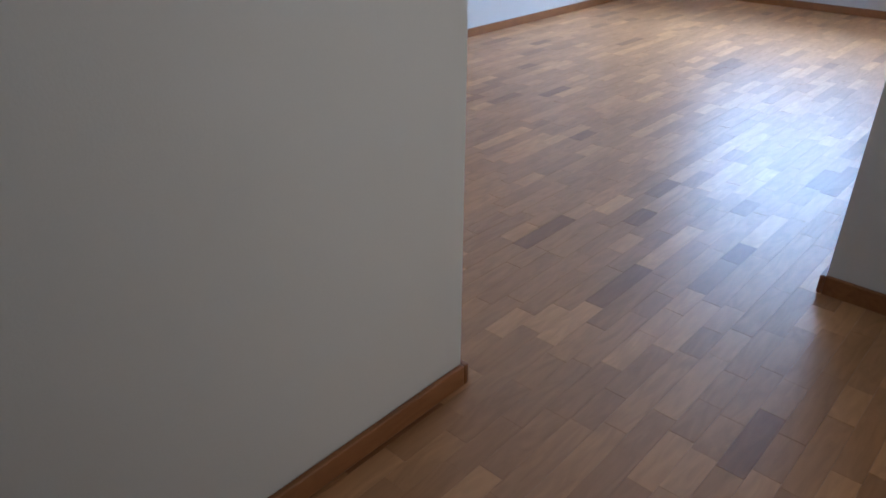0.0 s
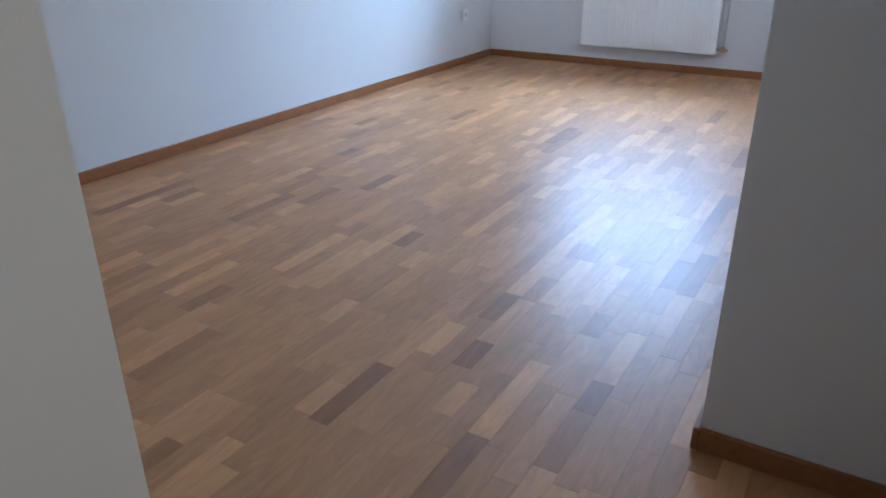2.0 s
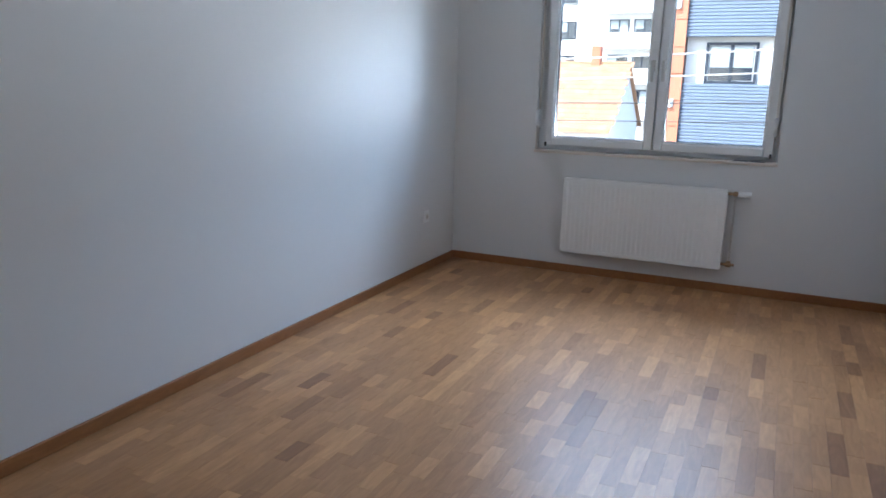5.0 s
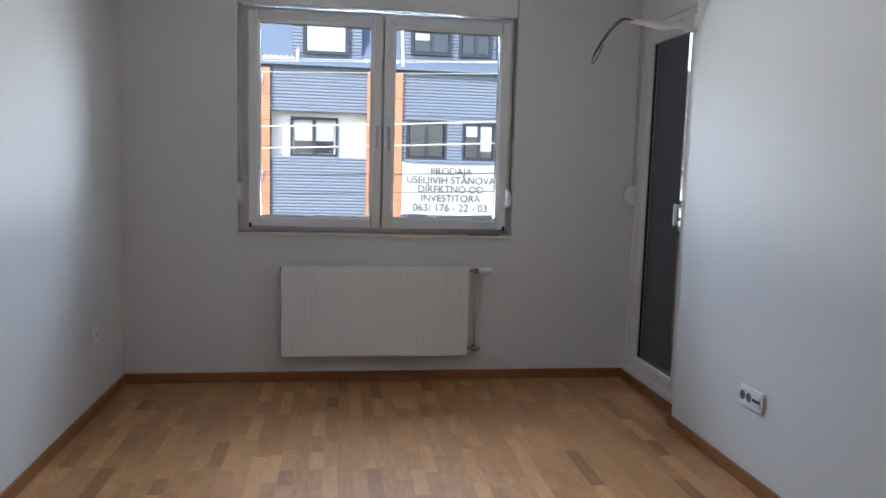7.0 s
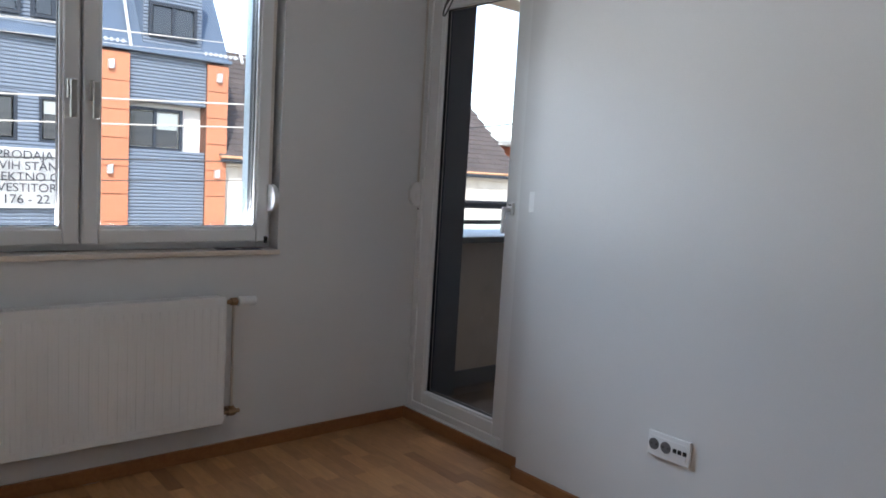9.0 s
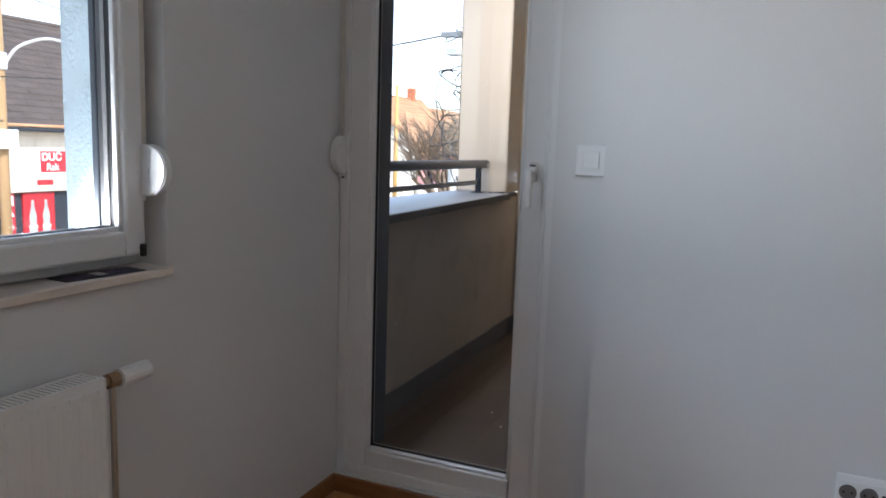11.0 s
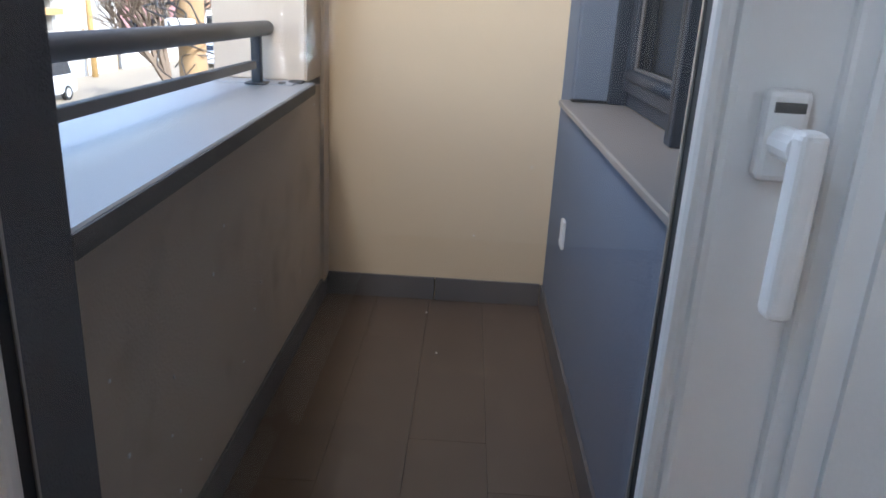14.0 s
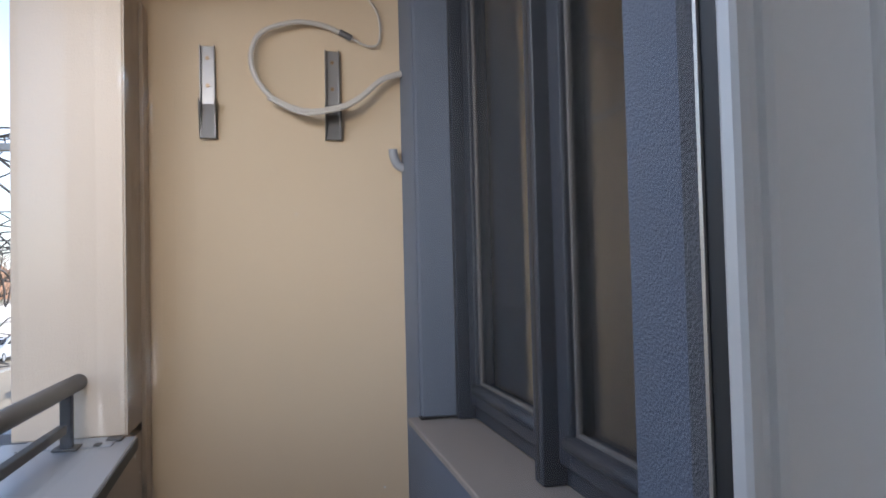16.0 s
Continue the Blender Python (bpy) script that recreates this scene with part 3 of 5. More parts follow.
profile_frame("glazing_bead", "x", LY0 + 0.066, LY1 - 0.066, DZ0 + 0.078, DZ1 - 0.086, 2.899, 2.920, 0.018, M_pvc, leaf, 0.006)
profile_frame("gasket", "x", LY0 + 0.073, LY1 - 0.073, DZ0 + 0.085, DZ1 - 0.093, 2.9195, 2.942, 0.008, M_gasket, leaf, 0)
profile_frame("spacer_bar", "x", LY0 + 0.074, LY1 - 0.074, DZ0 + 0.087, DZ1 - 0.095, 2.936, 2.9395, 0.0088, M_bright, leaf, 0)
pane = part("pane", boxes((2.928, 2.932, LY0 + 0.075, LY1 - 0.075, DZ0 + 0.088, DZ1 - 0.096)), M_glass, leaf, "tall clear pane")
pane.visible_shadow = False
profile_frame("outer_face", "x", LY0, LY1, DZ0 + 0.012, DZ1 - 0.02, 2.9455, 2.972, 0.062, M_anthracite, leaf, 0.003)
part("cover_strip", boxes((2.874, 2.8835, DY0 - 0.012, DY0 + 0.022, 0.06, DZ1), bevel=0.003), M_pvc, door)
part("roller_box", boxes((2.876, 3.018, DY0 + 0.001, DY1 - 0.001, DZ1 + 0.002, DZ1 + 0.158), bevel=0.003), M_pvc, door)
hy, hz = -0.627, 1.074
bm = boxes((2.879, 2.893, hy - 0.013, hy + 0.013, hz - 0.028, hz + 0.026), bevel=0.004, segs=2)
handle = part("handle", bm, M_plastic, leaf, "white lever handle")
bm = tube(bmesh.new(), [(2.880, hy, hz - 0.004), (2.852, hy, hz - 0.004)], 0.010, 14)
box(bm, 2.838, 2.856, hy - 0.008, hy + 0.008, hz - 0.102, hz + 0.008, bevel=0.005, segs=3)
part("lever", bm, M_plastic, handle, smooth=False)
part("label", boxes((2.8782, 2.879, hy - 0.009, hy + 0.009, hz + 0.013, hz + 0.019)), M_cap_edge, handle, "small dark printed badge")

switch = thing("light_switch", "white square light switch beside the balcony door", "light switch", (WD, -0.793, 1.110))
part("plate", boxes((-0.009, 0, -0.0415, 0.0415, -0.0415, 0.0415), bevel=0.003, segs=2), M_plastic, switch)
part("rocker", boxes((-0.0125, -0.009, -0.021, 0.021, -0.021, 0.023), bevel=0.0012), M_plastic, switch)
part("rim", boxes((-0.0108, -0.009, -0.0225, -0.0212, -0.025, 0.027), (-0.0108, -0.009, 0.0212, 0.0225, -0.025, 0.027), (-0.0108, -0.009, -0.0225, 0.0225, -0.0265, -0.025), (-0.0108, -0.009, -0.0225, 0.0225, 0.0255, 0.027)), M_pvc, switch)


def socket_plate(name, label, at, turn, holes, width):
    """A white socket plate; holes: offset and kind of every insert."""
    s = thing(name, label, "socket", at, turn=turn)
    part("plate", boxes((-width / 2, width / 2, -0.010, 0, -0.041, 0.041), bevel=0.003, segs=2), M_plastic, s)
    part("inner_frame", boxes((-width / 2 + 0.012, width / 2 - 0.012, -0.0125, -0.010, -0.027, 0.027), bevel=0.001), M_pvc, s)
    for u, kind in holes:
        if kind == "round":
            bm = tube(bmesh.new(), [(u, -0.0125, 0), (u, -0.0135, 0)], 0.019, 20)
            o = part("outlet", bm, M_skirt if len(holes) > 1 else M_cable_w, s, "round power outlet")
            for q in (-0.009, 0.009):
                part("pin_hole", tube(bmesh.new(), [(u + q, -0.0134, 0), (u + q, -0.0142, 0)], 0.003, 8), M_dark, o)
        else:
            part("jack", boxes((u - 0.007, u + 0.007, -0.0140, -0.0125, -0.007, 0.007), bevel=0.001), M_dark, s, "small black data jack")
    return s


socket_plate("wall_socket", "white wide wall plate with two outlets and three jacks", (W, -1.514, 0.360), -90, [(-0.052, "round"), (-0.008, "round"), (0.025, "jack"), (0.043, "jack"), (0.061, "jack")], 0.155)
socket_plate("wall_socket", "white single wall socket above the baseboard near the corner", (0.0, -0.470, 0.383), 90, [(0.004, "round")], 0.083)
socket_plate("wall_socket", "white single wall socket low on the long wall", (0.0, -4.10, 0.352), 90, [(0.004, "round")], 0.083)
socket_plate("wall_socket", "white single wall socket low near the way in", (W + 0.0132, -4.0, 0.18), -90, [(0.0, "round")], 0.083)

cable = thing("loose_cable", "pale conduit and bare wires hanging from the wall edge", "cable", (W, -0.845, 1.890))
bm = tube(bmesh.new(), curve_pts([(0.0, 0, 0), (-0.03, 0.005, 0.006), (-0.09, 0.01, 0.022), (-0.17, 0.015, 0.012), (-0.26, 0.01, 0.028), (-0.32, 0.0, 0.03)]), 0.011, 10)
part("conduit", bm, M_conduit, cable)
bm = tube(bmesh.new(), curve_pts([(0.0, 0.01, 0.004), (-0.04, 0.015, 0.03), (-0.13, 0.02, 0.035), (-0.24, 0.012, 0.03), (-0.32, 0, 0.035)]), 0.006, 8)
part("cable", bm, M_cable_w, cable)
for k, (dy, dz) in enumerate(((0, 0), (0.012, 0.010), (-0.008, 0.004))):
    bm = tube(bmesh.new(), curve_pts([(-0.31, dy, 0.032), (-0.36, dy, 0.03 + dz), (-0.42, 0.01 + dy, -0.03 + dz), (-0.475, 0.02, -0.12 + dz), (-0.49, 0.02, -0.155), (-0.475, 0.025, -0.155), (-0.44, 0.02 + dy, -0.08)][: 5 + 2 * (k == 0)]), 0.0028, 6)
    part("wire", bm, M_wire, cable, "thin dark wire")

# ---- balcony ----
BX0, BX1, BZ, BH = 3.02, 5.02, 0.075, -0.765     # door side, end wall, floor, house wall
PY = 0.060
PX = 3.158                                         # outer face of the door wall
tagged(part("balcony_floor", boxes((BX0, 5.3, -1.2, 0.33, -0.20, BZ - 0.010)), M_grout), "dark joint layer of the balcony floor", "floor", kind="structure")
tagged(part("balcony_end_wall", boxes((BX1, 5.30, -1.3, PY, -3.6, 5.6)), M_stucco_cream), "cream rendered balcony end wall", "wall", kind="structure")
bal_pillar = part("balcony_pillar", boxes((4.715, 5.30, PY + 0.0005, 0.345, 0.895, 2.17), bevel=0.004), M_stucco_pillar)
tagged(bal_pillar, "pale rendered pillar at the balcony corner", "pillar", kind="structure")
# parapet tan instead of the pillar colour paints in the shade on this face
part("inner_face", boxes((4.717, 4.93, PY - 0.003, PY, 0.8955, 2.17)), M_stucco_tan, bal_pillar, "tan inner face, its shade put into the colour")
# thin strip standing for dirt and painted shade along the corner
part("corner_strip", boxes((4.931, 5.019, PY - 0.014, PY - 0.0005, 0.155, 2.17)), M_stucco_tan, bal_pillar, "dusty brown corner strip, corner shade put into its colour")
tagged(part("balcony_parapet", boxes((3.051, 5.30, PY, 0.325, -0.5, 0.868)), M_stucco_tan), "tan rendered balcony parapet", "parapet", kind="structure")
tagged(part("facade_beam", boxes((3.051, 5.30, PY, 0.345, 2.171, 5.6)), M_stucco_pillar), "pale rendered beam above the balcony opening", "wall", kind="structure")
tagged(part("facade_below", boxes((3.051, 5.30, 0.0, 0.325, -3.6, -0.501)), M_stucco_light), "pale facade under the balcony", "wall", kind="structure")
tagged(part("balcony_ceiling", boxes((BX0, BX1, BH, PY - 0.001, 2.42, 2.62)), M_stucco_pillar), "pale rendered balcony ceiling", "ceiling", kind="structure")
bm = prism(bmesh.new(), [(PX + 0.001, -0.034), (4.714, 0.034), (4.714, 0.365), (PX + 0.001, 0.365)], "z", 0.872, 0.893)
bmesh.ops.bevel(bm, geom=list(bm.edges), offset=0.003, segments=1, affect="EDGES")
cap = part("parapet_cap", bm, M_cap)
tagged(cap, "grey sheet-metal parapet cap with a dusty dark edge", "parapet cap", kind="structure")
part("edge_strip", prism(bmesh.new(), [(PX + 0.001, -0.038), (4.716, 0.030), (4.716, 0.0337), (PX + 0.001, -0.0345)], "z", 0.860, 0.889), M_cap_edge, cap)
part("end_flap", boxes((4.60, 4.712, 0.075, 0.30, 0.8935, 0.8965)), M_cap, cap)
part("debris", boxes((4.655, 4.70, 0.060, 0.10, 0.8935, 0.901), (4.60, 4.63, 0.10, 0.118, 0.8935, 0.900), bevel=0.002), M_cap_edge, cap, "dark crumbs of dirt")

# the thick outer wall round the balcony door
tagged(part("door_reveal_north", boxes((2.987, PX, -0.036, 0.322, BZ - 0.2, 2.41)), M_reveal), "dark grey rendered reveal beside the balcony door", "wall", kind="structure")
tagged(part("door_reveal_south", boxes((3.0205, PX, -0.949, -0.706, BZ - 0.2, 2.41)), M_reveal), "rough dark grey rendered reveal of the balcony door", "wall", kind="structure")
tagged(part("door_lintel", boxes((3.0205, PX, -0.7055, -0.0365, DZ1 + 0.03, 2.41)), M_reveal), "dark grey rendered lintel over the balcony door", "wall", kind="structure")

rail = thing("balcony_rail", "dusty dark grey metal handrail above the parapet", "railing", (0, 0, 0))
RY = 0.178
part("handrail", tube(bmesh.new(), [(PX - 0.02, RY, 1.048), (4.714, RY, 1.048)], 0.022, 18), M_rail, rail, smooth=True)
part("lower_rail", boxes((PX - 0.02, 4.56, RY - 0.011, RY + 0.011, 0.940, 0.962), bevel=0.002), M_rail, rail)
for xp in (3.30, 4.60):
    part("post", boxes((xp - 0.012, xp + 0.012, RY - 0.014, RY + 0.014, 0.893, 1.03), bevel=0.002), M_anthracite, rail)
    part("base_plate", boxes((xp - 0.03, xp + 0.03, RY - 0.03, RY + 0.03, 0.8935, 0.900), bevel=0.002), M_cap_edge, rail)

rf = random.Random(4)
flecks = tagged(new("plaster_flecks"), "small white plaster flecks stuck on the balcony walls and floor", "flecks", kind="stuff")
for k in range(34):
    if k < 20:
        x, z = rf.uniform(3.3, 5.0), rf.uniform(0.16, 0.84)
        sp = (x, x + rf.uniform(0.003, 0.007), PY - 0.002, PY + 0.001, z, z + rf.uniform(0.003, 0.008))
    elif k < 28:
        y, z = rf.uniform(-0.7, 0.0), rf.uniform(0.2, 1.6)
        sp = (BX1 - 0.002, BX1 + 0.001, y, y + rf.uniform(0.003, 0.007), z, z + rf.uniform(0.003, 0.007))
    else:
        x, y = rf.uniform(3.4, 4.9), rf.uniform(-0.7, 0.05)
        sp = (x, x + 0.007, y, y + 0.006, BZ, BZ + 0.003)
    part("white_fleck", boxes(sp), M_plastic, flecks)

# house wall beside the balcony, with the window of the next room
NX0, NX1, NZ0 = 3.375, 4.785, 0.857
hw = boxes((BX0, NX0, -0.95, BH, BZ - 0.2, 2.42), (NX1, BX1, -0.95, BH, BZ - 0.2, 2.42), (NX0, NX1, -0.95, BH, BZ - 0.2, NZ0 - 0.002), (NX0, NX1, -0.95, BH, 2.25, 2.42))
tagged(part("balcony_house_wall", hw, M_stucco_blue), "rough slate blue rendered wall along the balcony", "wall", kind="structure")
win2 = tagged(new("window_2"), "dark grey two-leaf window with shutter guides beside the balcony", "window", kind="structure")
part("outer_sill", boxes((NX0 - 0.0, NX1 + 0.02, -0.93, BH + 0.035, NZ0, NZ0 + 0.018), bevel=0.003), M_bsill, win2, "taupe metal outer sill")
part("side_lining", boxes((NX1 - 0.032, NX1 - 0.001, -0.93, BH - 0.004, NZ0 + 0.026, 2.249), bevel=0.002), M_stucco_blue, win2)
part("sill_seal", boxes((NX1 - 0.036, NX1 + 0.002, -0.92, BH + 0.002, NZ0 + 0.0185, NZ0 + 0.0255)), M_dark, win2)
profile_frame("window_frame", "y", NX0 + 0.001, NX1 - 0.034, NZ0 + 0.019, 2.249, -0.985, -0.925, 0.045, M_anthracite, win2, 0.004)
for xg in (NX0 + 0.022, 4.02, NX1 - 0.050):
    wide = 0.026 if xg == 4.02 else 0.016
    g = part("shutter_guide", boxes((xg - wide, xg + wide, -0.925, -0.872, NZ0 + 0.0195, 2.248), bevel=0.003), M_anthracite, win2)
    part("slot", boxes((xg - 0.006, xg + 0.006, -0.8719, -0.8712, NZ0 + 0.03, 2.24)), M_gasket, g)
for x0, x1 in ((NX0 + 0.048, 3.992), (4.048, NX1 - 0.082)):
    z0, z1 = NZ0 + 0.066, 2.20
    s = profile_frame("sash", "y", x0, x1, z0, z1, -0.96, -0.905, 0.066, M_anthracite, win2, 0.006)
    profile_frame("glazing_bead", "y", x0 + 0.058, x1 - 0.058, z0 + 0.058, z1 - 0.058, -0.930, -0.918, 0.016, M_cap_edge, s, 0.004)
    p2 = part("pane", boxes((x0 + 0.064, x1 - 0.064, -0.940, -0.936, z0 + 0.064, z1 - 0.064)), M_glass, s)
    p2.visible_shadow = False
    rb = tube(bmesh.new(), [(x0 + 0.05, -0.908, z0 + 0.05), (x1 - 0.05, -0.908, z0 + 0.05)], 0.016, 12)
    part("drip_moulding", rb, M_anthracite, s, smooth=True)
    part("bolt", tube(bmesh.new(), [(x0 + 0.04, -0.924, NZ0 + 0.045), (x0 + 0.04, -0.915, NZ0 + 0.045)], 0.006, 8), M_gasket, win2)
# the next room, as far as its pane shows it; its darkness is in the wall colour
tagged(part("next_room", boxes((3.03, 5.30, -3.4, -3.3, -0.012, 2.5), (5.2, 5.3, -3.3, -0.99, -0.012, 2.5), (3.03, 3.13, -3.3, -0.99, -0.012, 2.5), (3.03, 5.3, -3.4, -0.96, -0.2, -0.012), (3.03, 5.3, -3.4, -0.951, 2.5, 2.6)), M_dim), "next room walls, coloured near-black to look unlit", "wall", kind="structure")

outlet = thing("outdoor_socket", "small white flat outdoor socket on the blue wall", "socket", (4.62, BH, 0.485))
part("cover", boxes((-0.028, 0.028, -0.001, 0.010, -0.045, 0.045), bevel=0.004, segs=2), M_plastic, outlet)
part("lip", boxes((-0.018, 0.018, 0.010, 0.013, -0.030, -0.022), bevel=0.001), M_plastic, outlet)

drain = thing("drain_spout", "small black drain hole at the parapet foot", "drain", (3.885, PY, 0.108))
part("rim", boxes((-0.014, 0.014, -0.006, 0.0, -0.024, 0.024), bevel=0.003), M_gasket, drain)
part("stain", boxes((-0.05, 0.03, -0.003, -0.0005, -0.032, -0.026)), M_cap_edge, drain)
part("hole", tube(bmesh.new(), [(0, -0.0065, 0), (0, -0.0055, 0)], 0.010, 12), M_dark, drain)


def ac_bracket(y, label):
    b = thing("ac_bracket", label, "bracket", (BX1, y, 1.92), group="air conditioner brackets on the end wall")
    part("upright", boxes((-0.004, 0, -0.024, 0.024, -0.15, 0.15), (-0.022, -0.004, -0.024, -0.020, -0.15, 0.15), (-0.022, -0.004, 0.020, 0.024, -0.15, 0.15), bevel=0.001), M_galv, b)
    for z in (0.11, 0.02):
        part("bolt", tube(bmesh.new(), [(-0.004, 0, z), (-0.010, 0, z)], 0.007, 6), M_brass, b)
    bm = bmesh.new()
    for y0 in (-0.026, 0.0235):
        prism(bm, [(0.0, -0.035), (-0.050, -0.030), (-0.056, -0.040), (-0.022, -0.152), (0.0, -0.152)], "y", y0, y0 + 0.0025)
    prism(bm, [(-0.008, -0.040), (-0.012, -0.040), (-0.0215, -0.152), (-0.018, -0.152)], "y", -0.024, 0.024)
    # darker metal than the upright, so the arm's shade is in its colour
    part("arm", bm, M_spacer, b, "folded arm in a darker grey for its shade")
    return b


ac_bracket(-0.136, "galvanised steel bracket nearer the pillar")
ac_bracket(-0.535, "galvanised steel bracket under the pale cable loop")

pipe_cable = thing("ac_cable", "pale loop of cable hanging on the end wall", "cable", (BX1, 0, 0))
loop = [(-0.03, -0.775, 2.0), (-0.05, -0.70, 1.97), (-0.07, -0.62, 1.90), (-0.08, -0.55, 1.865), (-0.08, -0.44, 1.85), (-0.07, -0.33, 1.90), (-0.06, -0.275, 2.0), (-0.05, -0.30, 2.10), (-0.05, -0.40, 2.145), (-0.04, -0.50, 2.145), (-0.03, -0.585, 2.115)]
part("sleeve", tube(bmesh.new(), curve_pts(loop), 0.0085, 10), M_cable_w, pipe_cable, smooth=True)
part("inner_cable", tube(bmesh.new(), curve_pts([(p[0] - 0.012, p[1] + 0.006, p[2] - 0.012) for p in loop[:6]]), 0.006, 8), M_conduit, pipe_cable, smooth=True)
part("end_wire", tube(bmesh.new(), curve_pts([(-0.03, -0.585, 2.115), (-0.025, -0.66, 2.085), (-0.02, -0.695, 2.11), (-0.02, -0.69, 2.2), (-0.015, -0.63, 2.29), (-0.0, -0.58, 2.33)]), 0.004, 8), M_conduit, pipe_cable, smooth=True)
part("tape", tube(bmesh.new(), [(-0.035, -0.56, 2.127), (-0.03, -0.60, 2.108)], 0.011, 8), M_skirt, pipe_cable)
stub = thing("pipe_stub", "grey corrugated pipe stub poking from the blue wall", "pipe", (4.975, BH + 0.0, 1.70))
part("pipe", tube(bmesh.new(), curve_pts([(0.005, -0.002, -0.03), (0.004, 0.022, -0.015), (0.0, 0.034, 0.015), (-0.002, 0.036, 0.035)], 5), 0.015, 12), M_cap, stub, smooth=True)
# ---- street ----
M_ground = surface("dusty_ground", (0.34, 0.29, 0.22), 0.9, var=0.18, scale=0.25, fine=6, bump=0.3, depth=0.02)
M_asphalt = surface("worn_asphalt", (0.39, 0.325, 0.235), 0.9, var=0.15, scale=0.4, fine=12, bump=0.3, depth=0.01)
M_kerb = surface("kerb_concrete", (0.42, 0.40, 0.36), 0.85, var=0.1, scale=2, fine=20, bump=0.2)
M_siding = surface("grey_metal_siding", (0.17, 0.20, 0.25), 0.5, var=0.05, scale=0.8, fine=9, bump=0.03, metal=0.2)
M_orange = surface("orange_facade_panel", (0.45, 0.175, 0.088), 0.6, var=0.06, scale=1.2, fine=14, bump=0.05, rand=0.05)
M_joint = surface("panel_joint", (0.12, 0.05, 0.03), 0.8, bump=0)
M_white_ext = surface("white_render", (0.74, 0.72, 0.68), 0.85, var=0.04, scale=0.7, fine=12, bump=0.1)
M_roof_metal = surface("blue_grey_roof_metal", (0.13, 0.165, 0.22), 0.4, var=0.08, scale=0.7, fine=6, bump=0.03, metal=0.3)
M_zinc = surface("pale_zinc", (0.55, 0.56, 0.57), 0.4, var=0.06, metal=0.3)
M_pane_far = surface("dark_far_pane", (0.03, 0.035, 0.045), 0.06, var=0.1, bump=0)
M_pale_grey = surface("pale_grey_matt", (0.36, 0.385, 0.375), 0.7, var=0.03, bump=0)
M_banner = surface("banner_cloth", (0.82, 0.81, 0.79), 0.7, var=0.04, scale=1.5, fine=20, bump=0.05)
M_ink = surface("banner_ink", (0.03, 0.03, 0.04), 0.6, bump=0)
M_oldwall = surface("flaking_plaster", (0.62, 0.57, 0.50), 0.9, var=0.12, scale=0.9, fine=7, bump=0.3, depth=0.02, dirt=(0.36, 0.30, 0.24), dirt_amount=0.6)
M_greenwall = surface("pale_green_plaster", (0.52, 0.58, 0.48), 0.9, var=0.07, scale=1, fine=8, bump=0.2)
M_tile_dark = surface("weathered_roof_tile", (0.085, 0.068, 0.062), 0.85, var=0.3, scale=2.0, fine=16, bump=0.6, depth=0.04, rand=0.18, dirt=(0.2, 0.13, 0.1), dirt_amount=0.35)
M_tile_orange = surface("orange_roof_tile", (0.44, 0.25, 0.14), 0.85, var=0.25, scale=1.5, fine=14, bump=0.5, depth=0.04, rand=0.15)
M_shutter_y = surface("yellow_shutter", (0.62, 0.40, 0.12), 0.6, var=0.06, rand=0.05)
M_red = surface("red_sign", (0.42, 0.02, 0.03), 0.5, var=0.08, scale=2)
M_white_letter = surface("white_letter", (0.8, 0.8, 0.78), 0.6, bump=0)
M_pole = surface("wooden_pole", (0.36, 0.235, 0.12), 0.85, var=0.2, scale=2, fine=30, bump=0.5, stretch=(6, 6, 0.5))
M_concrete = surface("raw_concrete", (0.42, 0.40, 0.37), 0.9, var=0.12, scale=0.8, fine=9, bump=0.2)
M_brick = surface("raw_brick", (0.46, 0.16, 0.085), 0.9, var=0.15, scale=3, fine=20, bump=0.3, rand=0.1)
M_plank = surface("formwork_plank", (0.50, 0.33, 0.13), 0.8, var=0.15, scale=2, fine=18)
M_pink = surface("pink_plaster", (0.42, 0.22, 0.22), 0.9, var=0.08, scale=1, fine=8)
M_car_w = surface("white_car_paint", (0.62, 0.66, 0.70), 0.2, var=0.02, bump=0)
M_car_d = surface("dark_car_paint", (0.05, 0.055, 0.065), 0.2, var=0.02, bump=0)
M_tyre = surface("tyre_rubber", (0.02, 0.02, 0.02), 0.8)
M_bark = surface("bark", (0.20, 0.15, 0.11), 0.9, var=0.25, scale=8, fine=40, bump=0.5)
G = -3.4

tagged(part("ground", boxes((-500, 700, -400, 900, G - 0.4, G - 0.10)), M_ground), "dusty pale ground reaching the horizon", "ground", kind="structure")
tagged(part("road", boxes((-300, 500, 6.0, 14.6, G - 0.1, G - 0.085)), M_asphalt), "worn asphalt street", "road", kind="structure")
pav = tagged(new("pavement"), "dusty pavements on both sides of the street", "pavement", kind="structure")
part("pavement_slab", boxes((-300, 500, 14.75, 21.0, G - 0.1, G)), M_ground, pav)
part("pavement_slab", boxes((-300, 500, 0.3, 5.85, G - 0.1, G)), M_ground, pav)
part("kerb", boxes((-120, 160, 14.6, 14.75, G - 0.1, G + 0.005), bevel=0.015), M_kerb, pav)
part("kerb", boxes((-120, 160, 5.85, 6.0, G - 0.1, G + 0.005), bevel=0.015), M_kerb, pav)


